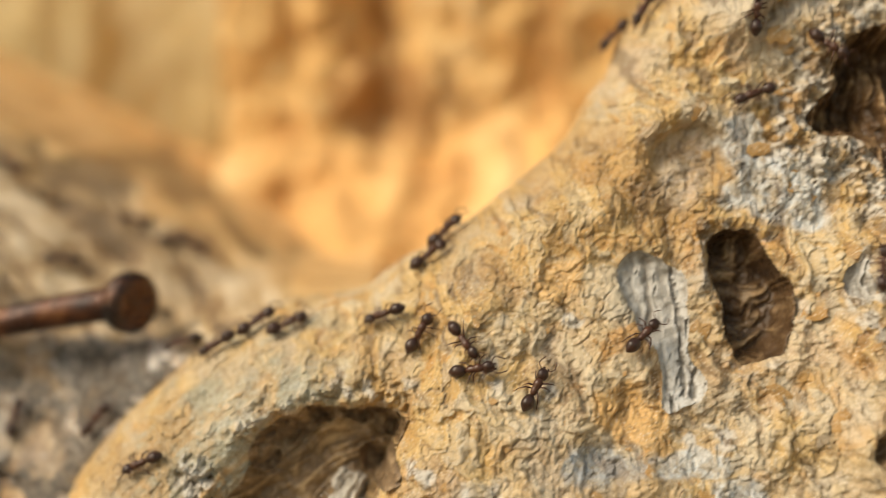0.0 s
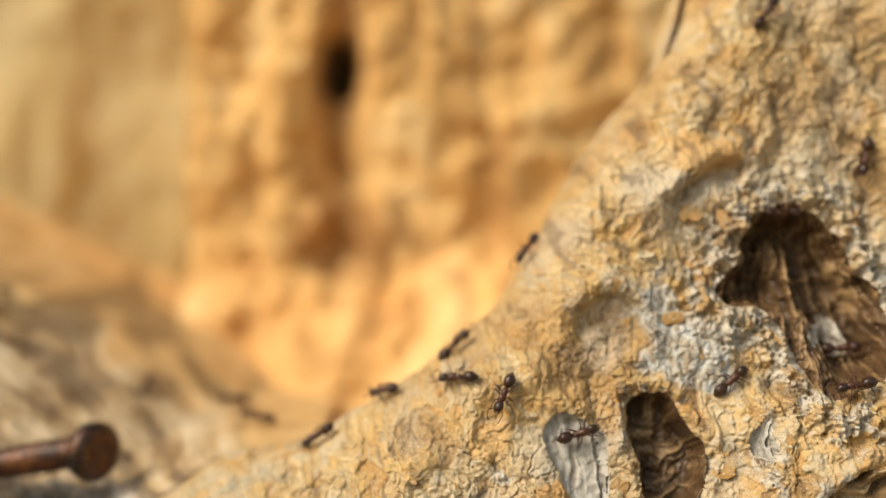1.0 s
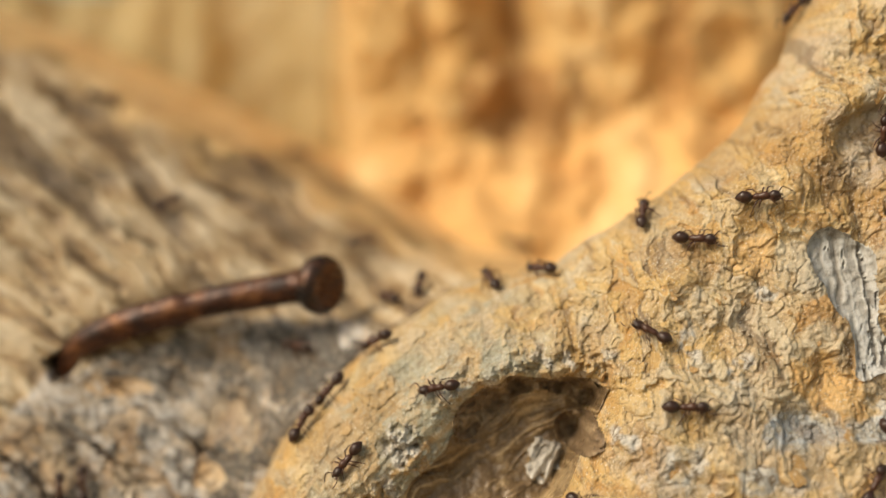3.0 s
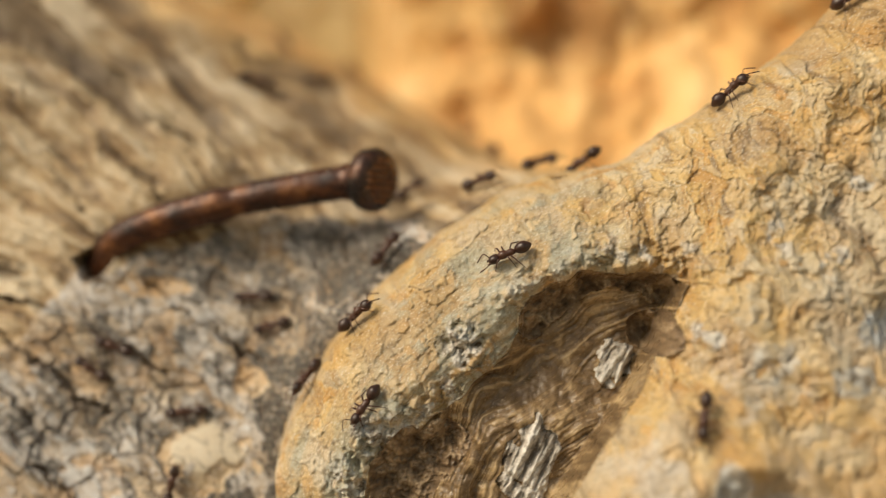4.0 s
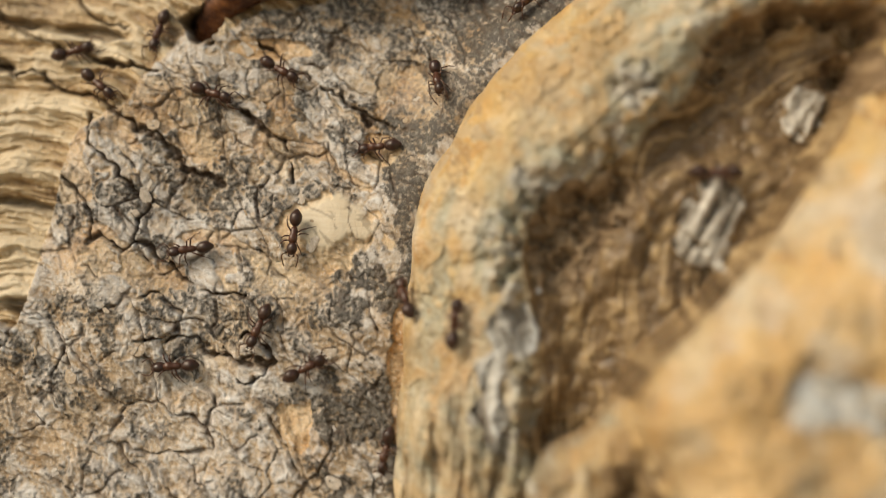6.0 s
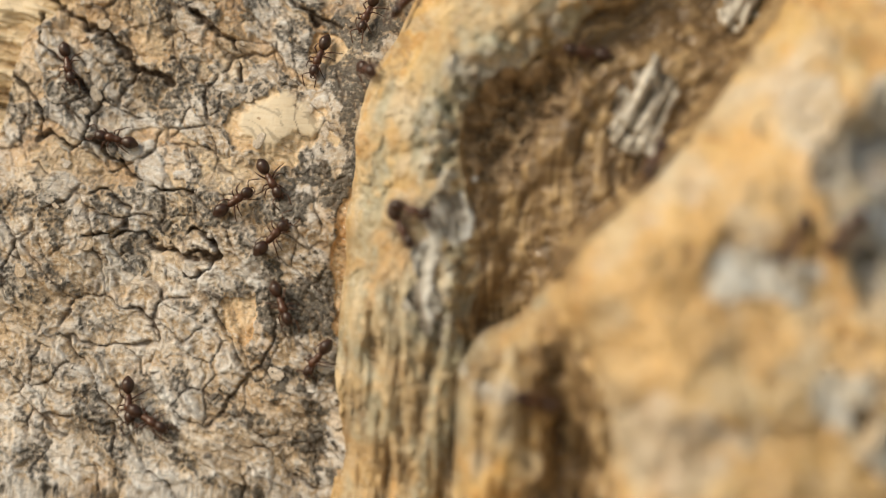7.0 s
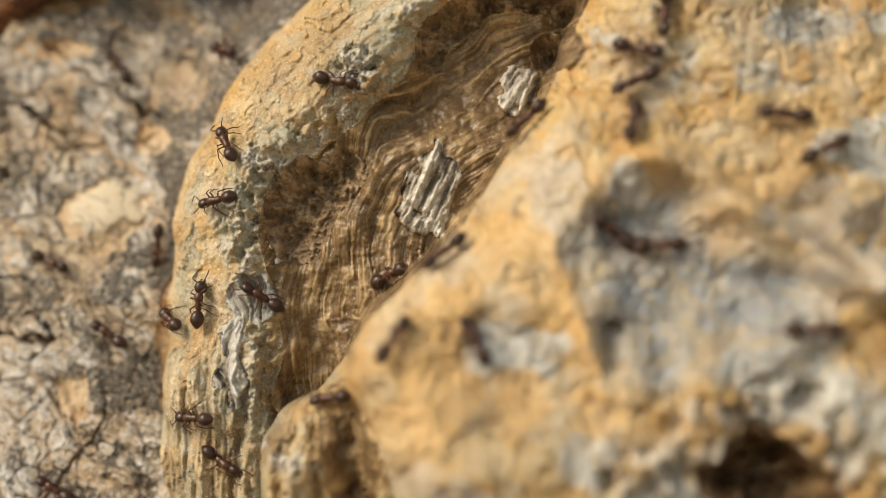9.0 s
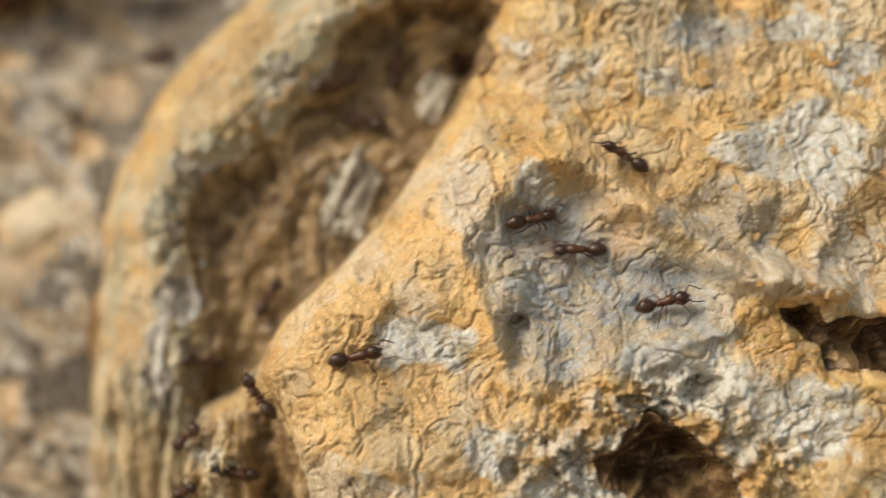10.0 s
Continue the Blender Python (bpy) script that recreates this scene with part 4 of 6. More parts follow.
        lichen = step(0.0, 0.30, lichen_shade + 0.75 * fbm(along * 2.6 + 9, across * 4.2, 6, 77, 0.66)) * (1 - fibre) * (1 - chipped) * (1 - disc)
        # long grooves among the fibres, which bend round the nail
        fa, fc = along, across + 0.42 * np.maximum(-4.45 - x, 0) ** 1.5 * step(0.3, -1.4, z) - 0.10 * np.exp(-np.hypot(x + 4.2, 2 * (z + 0.9)) / 0.35)
        lines = 0.8 * fbm((fc + 0.06 * n1 + 0.012 * m1) * 6, (fa + 0.1 * n2) * 0.8, 5, 71, 0.58) + 0.35 * fbm(fa * 1.2, fc * 2.6, 4, 70, 0.6) + 0.40 * fbm((fc + 0.03 * n1) * 24, fa * 2.2, 3, 69, 0.6)
        split = step(0.34, 0.52, fbm((fc + 0.06 * n1) * 3.6, fa * 0.6, 3, 72)) * fibre
        y = y + (1 - fibre) * (1 - disc) * (-0.018 * (plate - 0.5) * step(0.0, 0.06, f2 - f1) - 0.010 * (shard - 0.5) * step(0.0, 0.08, c2 - c1) - (0.004 + 0.005 * lower) * scale * step(0, 0.14, k2 - k1) + 0.020 * hair
                                             - 0.007 * pitted - 0.018 * lower * flow - 0.0025 * grit + 0.025 * chipped - 0.004 * lichen * (pitted + grit))
        y = y + fibre * (-0.060 * lines + 0.10 * split - 0.006 * pitted) + 0.055 * crack - 0.010 * step(0.14, 0.03, gap) * (1 - fibre) - 0.035 * (1 - fibre)
        tone = 0.56 + 0.24 * (shard - 0.5) + 0.16 * (plate - 0.5) + 0.30 * (scale - 0.5) * step(0.0, 0.1, k2 - k1) + 0.34 * pitted + 0.14 * n1 + 0.12 * grit + lower * (0.30 * flow - 0.06)
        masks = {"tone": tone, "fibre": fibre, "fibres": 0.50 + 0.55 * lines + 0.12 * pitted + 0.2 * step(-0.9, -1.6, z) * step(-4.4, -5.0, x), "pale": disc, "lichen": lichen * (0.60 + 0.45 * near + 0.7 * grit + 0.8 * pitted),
                 "soot": np.clip(0.92 * crack + 0.68 * hair + 0.6 * split + 0.4 * (1 - fibre) * step(0.36, 0.56, fbm((along + 0.1 * n1) * 4.5, (across + 0.08 * n2) * 17, 4, 129, 0.6)) + step(1.2, 0.8, hole), 0, 1),
                 "orange": np.maximum(chipped, 0.4 * (1 - fibre) * step(0.1, 0.5, fbm(x * 2.6, z * 2.6, 5, 79, 0.6) + 0.25 * n2)),
                 "crest": fibre * step(-0.10, 0.3, w + 0.22 * n1)}
    y = y + 0.3 * step(1.1, 0.85, hole)
    y = y + (np.minimum(y, 8.64) - y) * 0.9 * step(-0.45, -0.03, inside(x, z, OUTER, 0.6)) * step(0.1, -0.4, z)  # pressed against the other root
    return y, np.zeros(x.shape, int), masks


nail_holder = thing("tree_root", "weathered grey-brown tree root with cracked bark holding a bent nail", "root")
sheet("tree_root", spaced((-7.2, -5.7, 0.03), (-5.7, -1.7, 0.0082), (-1.7, 0.6, 0.02)), spaced((-5.5, -4.4, 0.03), (-4.4, 0.0, 0.0082), (0.0, 2.6, 0.02)), nail_root, lambda X, Y, Z: (Y < 15) & (X < -0.6 + 0.3 * np.maximum(-Z, 0)), [GREY_BARK], nail_holder, [("bark", "cracked grey bark with dark lichen, painted shade and bare fibres")])


# ---- the trunks behind ----
def trunk(x, z, rough=True):
    n = fbm(x * 0.9, z * 0.7, 4, 91)
    top = 1.05 + 0.5 * step(-0.2, 1.2, x) + 0.32 * n + 0.12 * fbm(x * 2.2, z * 2.2, 3, 96)  # the foot spreads out below this
    below = np.clip(top - z, 0, 1.7)
    y = 13.2 - 0.10 * np.clip(z - 1, 0, 6) - 1.25 * below * step(0.0, 0.35, below) - 0.25 * np.sqrt(np.maximum(16 - (x - 1.2) ** 2, 0)) + 6 * np.maximum(-2.35 - x, 0) + 0.9
    y = y + 0.16 * n + 0.12 * fbm(x * 1.9, z * 1.6, 3, 92) + 0.07 * fbm(x * 4, z * 3.4, 3, 93)
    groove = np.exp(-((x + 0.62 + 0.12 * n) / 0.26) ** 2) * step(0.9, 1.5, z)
    y = y + 0.8 * step(1.2, 0.4, np.hypot((x + 0.67) / 0.28, (z - 3.5) / 0.4)) + 0.5 * groove
    y = y + 0.12 * np.exp(-((x - 0.95 + 0.1 * n) / 0.16) ** 2) * step(1.2, 1.8, z) + 0.15 * np.exp(-((x + 1.6) / 0.2) ** 2) * step(1.2, 2.0, z)
    # colour darkens above the foot in place of the weaker light there
    ochre = step(-0.25, 0.2, z - top + 0.3 * fbm(x * 3, z * 3, 3, 94))
    # browner along the groove and in two patches
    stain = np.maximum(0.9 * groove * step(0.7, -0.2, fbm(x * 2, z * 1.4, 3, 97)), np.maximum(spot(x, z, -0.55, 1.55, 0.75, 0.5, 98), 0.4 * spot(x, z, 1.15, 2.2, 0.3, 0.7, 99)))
    return y, np.where(np.hypot((x + 0.67) / 0.22, (z - 3.5) / 0.32) < 1, 1, 0), {"fibres": 0.4 + 0 * x, "ochre": ochre, "stain": stain}


tree = thing("tree", "sunlit orange tree trunk with a dark knot hole", "tree")
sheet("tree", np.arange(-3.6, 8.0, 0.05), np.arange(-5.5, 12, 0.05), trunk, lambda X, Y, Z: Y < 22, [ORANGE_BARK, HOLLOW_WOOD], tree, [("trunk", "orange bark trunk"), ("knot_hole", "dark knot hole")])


def far_trunk(x, z, rough=True):
    y = 21 - 0.6 * np.sqrt(np.maximum(100 - (x + 6) ** 2, 0)) + 3 + 0.4 * fbm(x * 0.6, z * 0.3, 4, 95)
    return y, np.zeros(x.shape, int), {}


far = thing("tree", "tan grey tree trunk standing behind the orange one", "tree")
sheet("tree", np.arange(-16, 4.0, 0.08), np.arange(-5.5, 16, 0.08), far_trunk, lambda X, Y, Z: Y < 40, [TAN_BARK], far, [("trunk", "tan bark trunk")])

bm = bmesh.new()
bmesh.ops.create_grid(bm, x_segments=40, y_segments=40, size=60)
for v in bm.verts:
    v.co.z = 0.004 * noise.noise(v.co * 0.3)
tagged(part("ground", bm, SOIL), "dry brown soil under the tree", "ground", kind="structure")


# ---- the nail ----
def tube(bm, points, radii, n=20, squash=1.0):
    pts = [Vector(p) for p in points]
    rings, side = [], None
    for i, p in enumerate(pts):
        way = (pts[min(i + 1, len(pts) - 1)] - pts[max(i - 1, 0)]).normalized()
        if side is None:
            side = way.orthogonal().normalized()
        side = (side - way * side.dot(way)).normalized()
        up = way.cross(side)
        rings.append([bm.verts.new(p + radii[i] * (side * math.cos(2 * math.pi * k / n) + squash * up * math.sin(2 * math.pi * k / n))) for k in range(n)])
    for a, b in zip(rings, rings[1:]):
        for k in range(n):
            bm.faces.new((a[k], a[(k + 1) % n], b[(k + 1) % n], b[k]))
    bm.faces.new(rings[0][::-1]), bm.faces.new(rings[-1])
    return rings


def at(x, y, z):
    return Vector((x * U, y * U, z * U + EYE))


def build_nail():
    nail = thing("nail", "bent rusty iron nail driven into the grey root", "nail", at=at(-4.17, 9.25, -1.0))
    base = nail.location
    line = rounded([(-4.33, 9.80, -1.30), (-4.21, 9.36, -1.04), (-4.05, 9.15, -0.83), (-3.75, 9.05, -0.69), (-3.38, 9.00, -0.585), (-2.97, 8.96, -0.49), (-2.57, 8.93, -0.42), (-2.22, 8.90, -0.372)], False, 26)
    bm = bmesh.new()
    n = len(line)
    tube(bm, [at(*p) - base for p in line], [U * (0.116 + 0.004 * math.sin(i * 0.09) + 0.0009 * math.sin(i * 1.45) * (i > 0.66 * n) + 0.014 * math.exp(-((i - 0.6 * n) / 5) ** 2) - 0.008 * math.exp(-((i - 0.65 * n) / 4) ** 2) + 0.012 * (i > n - 16)) for i in range(n)], 28)
    for v in bm.verts:
        v.co += v.normal * 0 + Vector((noise.noise(v.co * 900), noise.noise(v.co * 900 + Vector((5, 5, 5))), noise.noise(v.co * 900 + Vector((9, 1, 3))))) * 0.00008
    part("shaft", bm, RUST, nail)
    b = at(*line[-1]) - base
    way = Vector((0.80, -0.56, -0.10)).normalized()
    bm = bmesh.new()
    prof = [(-0.06, 0.10), (-0.045, 0.19), (-0.02, 0.215), (0.03, 0.225), (0.07, 0.222), (0.10, 0.20), (0.115, 0.16), (0.12, 0.08), (0.115, 0.02)]
    tube(bm, [b + way * h * U for h, r in prof], [r * U for h, r in prof], 36)
    head = part("head", bm, DARK_RUST, nail, "rusty nail head with a hatched face")
    # the hatching on the head's face
    bm = bmesh.new()
    bmesh.ops.create_cone(bm, cap_ends=True, segments=4, radius1=0.031 * U, radius2=0.018 * U, depth=0.03 * U, matrix=pose(0, 0, 0, 0, 0, 45))
    stud = bpy.data.meshes.new("stud")
    bm.to_mesh(stud)
    bm.free()
    stud.materials.append(BRIGHT_RUST)
    side = way.cross(Vector((0, 0, 1))).normalized()
    up = side.cross(way)
    rnd = random.Random(3)
    for i in range(-3, 4):
        for j in range(-3, 4):
            if math.hypot(i, j) < 3.4:
                ob = new("stud", stud)
                ob.parent = head
                ob.matrix_basis = Matrix.Translation(b + way * (0.107 + 0.008 * rnd.random()) * U + (side * (i + rnd.uniform(-0.12, 0.12)) + up * (j + rnd.uniform(-0.12, 0.12))) * 0.046 * U) @ Matrix([[side[k], up[k], way[k]] for k in range(3)]).to_4x4() @ pose(0, 0, 0, 0, 0, rnd.uniform(-12, 12))
    return nail


build_nail()


# ---- a leaf ----
def build_leaf(x, y, z, size):
    leaf = thing("leaf", "pale green leaf hanging before the tan trunk", "leaf", at=at(x, y, z))
    bm = bmesh.new()
    n, rows = 12, []
    for i in range(n + 1):
        t = i / n
        half = 0.24 * math.sin(math.pi * t**0.8) * size * U + 1e-5
        rows.append([bm.verts.new((half * k, t * size * U, 0.12 * size * U * (k * k * 0.6 - math.sin(t * 2.2) * 0.8))) for k in (-1, -0.5, 0, 0.5, 1)])
    for a, b in zip(rows, rows[1:]):
        for k in range(4):
            bm.faces.new((a[k], a[k + 1], b[k + 1], b[k]))
    bmesh.ops.solidify(bm, geom=bm.faces[:], thickness=0.0003)
    part("blade", bm, LEAF, leaf)
    bm = bmesh.new()
    tube(bm, [(0, -0.5 * size * U, 0.1 * size * U), (0, 0, 0), (0, 0.5 * size * U, -0.07 * size * U)], [0.02 * U, 0.025 * U, 0.012 * U], 8)
    part("stalk", bm, LEAF, leaf)
    ahead, up = Vector((0.90, 0.1, -0.42)).normalized(), Vector((0.1, -0.95, 0.3))
    wide = ahead.cross(up).normalized()
    up = wide.cross(ahead)
    leaf.matrix_basis = Matrix.Translation(at(x, y, z)) @ Matrix([[wide[k], ahead[k], up[k]] for k in range(3)]).to_4x4()


build_leaf(-7.6, 16.0, 4.3, 2.0)


# ---- loose bark flakes ----
def skin(x, z, rough=True):
    """The nearest of the surfaces of the two roots and the trunk."""
    near = np.where(inside(x, z, OUTER, 0.3) > -0.05, near_root(x, z, rough)[0], 99.0)
    return np.minimum(near, np.minimum(nail_root(x, z, rough)[0], trunk(x, z)[0]))


def lean(x, z):
    """The smooth surfaces' normals, towards the eye."""
    e = 0.12
    gx = np.clip((skin(x + e, z, False) - skin(x - e, z, False)) / (2 * e), -1.6, 1.6)
    gz = np.clip((skin(x, z + e, False) - skin(x, z - e, False)) / (2 * e), -1.6, 1.6)
    n = np.stack([gx, -np.ones_like(gx), gz], -1)
    return n / np.linalg.norm(n, axis=-1, keepdims=True)


def flake_mesh(seed, mat, size, tone):
    """A curled chip of bark with a ragged edge."""
    rnd, bm = random.Random(seed), bmesh.new()
    n, long, curl = 11, rnd.uniform(1.0, 1.9), rnd.uniform(0.05, 0.3)
    ring = []
    for k in range(n):
        a, r = 2 * math.pi * (k + rnd.uniform(-0.35, 0.35)) / n, rnd.uniform(0.55, 1.0)
        ring.append(Vector((long * r * math.cos(a), r * math.sin(a), curl * (r * math.cos(a)) ** 2 - 0.05)))
    lower = [bm.verts.new(p * 1.05 * size - Vector((0, 0, 0.2 * size))) for p in ring]
    upper = [bm.verts.new(p * size) for p in ring]
    inner = [bm.verts.new((0.5 * p.x * size, 0.5 * p.y * size, (0.04 + 0.06 * rnd.random()) * size)) for p in ring]
    for k in range(n):
        j = (k + 1) % n
        bm.faces.new((lower[k], lower[j], upper[j], upper[k])), bm.faces.new((upper[k], upper[j], inner[j], inner[k]))
    bm.faces.new(inner)
    me = bpy.data.meshes.new("bark_flake")
    bm.to_mesh(me)
    bm.free()
    me.attributes.new("tone", "FLOAT", "POINT").data.foreach_set("value", [tone] * len(me.vertices))
    me.materials.append(mat)
    return me


def scatter_flakes(parent, mat, count, x0, x1, z0, z1, small, large, seed, test):
    rnd = np.random.RandomState(seed)
    x, z = rnd.uniform(x0, x1, count * 3), rnd.uniform(z0, z1, count * 3)
    good = test(x, z)
    x, z = x[good][:count], z[good][:count]
    y, n = skin(x, z), lean(x, z)
    sizes = [(small + (large - small) * (k / 13) ** 2) * U for k in range(14)]
    meshes = [flake_mesh(seed * 20 + k, mat, sizes[k], 0.22 + 0.03 * (k * 5 % 14)) for k in range(14)]
    for k in range(len(x)):
        ob = new("bark_flake", meshes[k % 14])
        ob.parent = parent
        turn = Vector(n[k]).to_track_quat("Z", "Y").to_matrix().to_4x4()
        ob.matrix_basis = Matrix.Translation(at(x[k], y[k], z[k])) @ turn @ pose(0, 0, 0, rnd.uniform(-10, 10), rnd.uniform(-10, 10), rnd.uniform(0, 360))


scatter_flakes(root, BARK, 120, -0.4, 2.7, -3.9, 1.9, 0.02, 0.075, 5, lambda x, z: (near_root(x, z)[1] == 0) & (inside(x, z, GREY) < -0.15) & (inside(x, z, OUTER) > 0.25) & ((inside(x, z, BULGE) > 0.25) | (z > -0.8)))
scatter_flakes(nail_holder, GREY_BARK, 90, -5.6, -2.75, -4.0, -0.9, 0.015, 0.045, 6, lambda x, z: (nail_root(x, z)[2]["fibre"] < 0.3) & (inside(x, z, OUTER) < -0.3))


# ---- the ants ----
def oval(bm, centre, radii, pointed=0.0, n=16):
    """An egg shape along x, drawn out to a point at its back end."""
    points, sizes = [], []
    for i in range(n + 1):
        a = math.pi * i / n
        points.append(Vector(centre) + Vector((radii[0] * -math.cos(a), 0, 0)))
        r = max(math.sin(a), 0.02)
        sizes.append(radii[1] * r * (1 - pointed * max(0, math.cos(a)) ** 1.5 * 0.5))
    tube(bm, points, sizes, 14, radii[2] / radii[1])


ANT = 0.305 * U  # the length of an ant


def build_ant(ant):
    tagged(ant, "small dark brown ant walking on the bark", "ant", "ants on the roots")

    def piece(name, fill, mat, parent=ant, base=(0, 0, 0), label=""):
        bm = bmesh.new()
        fill(bm)
        bmesh.ops.scale(bm, vec=(ANT,) * 3, verts=bm.verts)
        ob = part(name, bm, mat, parent, label)
        ob.location = Vector(base) * ANT
        return ob

    def body(bm):
        tube(bm, [(-0.13, 0, 0.15), (-0.08, 0, 0.175), (-0.02, 0, 0.185), (0.04, 0, 0.18), (0.09, 0, 0.205), (0.15, 0, 0.205), (0.20, 0, 0.19), (0.24, 0, 0.18)], [0.04, 0.065, 0.075, 0.07, 0.088, 0.09, 0.07, 0.05], 14)
        oval(bm, (-0.125, 0, 0.165), (0.035, 0.035, 0.045))

    def gaster(bm):
        oval(bm, (-0.305, 0, 0.18), (0.185, 0.135, 0.125), 0.0)
        for v in bm.verts:
            if v.co.x < -0.36:
                f = (-0.36 - v.co.x) / 0.13
                v.co.y *= 1 - 0.4 * f
                v.co.z = 0.175 + (v.co.z - 0.175) * (1 - 0.4 * f) - 0.02 * f

    def skull(bm):
        oval(bm, (0.325, 0, 0.185), (0.135, 0.125, 0.10))
        for side in (-1, 1):
            tube(bm, [(0.42, 0.05 * side, 0.165), (0.47, 0.055 * side, 0.15), (0.49, 0.01 * side, 0.145)], [0.022, 0.018, 0.006], 8)

    piece("thorax", body, ANT_RED)
    piece("abdomen", gaster, ANT_DARK)
    head = piece("head", skull, ANT_DARK)
    for side in (-1, 1):
        piece("antenna", lambda bm: tube(bm, [(0.40, 0.05 * side, 0.22), (0.46, 0.14 * side, 0.27), (0.50, 0.17 * side, 0.27), (0.60, 0.15 * side, 0.2), (0.68, 0.12 * side, 0.14)], [0.012, 0.011, 0.010, 0.011, 0.013], 6), ANT_RED, head)
        for k, (x, fx, reach) in enumerate([(0.15, 0.20, 0.21), (0.07, -0.02, 0.24), (0.0, -0.26, 0.25)]):
            base = (x, 0.045 * side, 0.155)
            piece("leg", lambda bm: tube(bm, [(0, 0, 0), (0.35 * fx, 0.45 * reach * side, 0.12), (0.75 * fx, 0.80 * reach * side, 0.0), (1.0 * fx, 0.95 * reach * side, -0.13), (1.12 * fx, 1.08 * reach * side, -0.155)],
                                     [0.016, 0.017, 0.010, 0.007, 0.005], 6), ANT_RED, ant, base)
    return ant


build_ant(focus_ant)
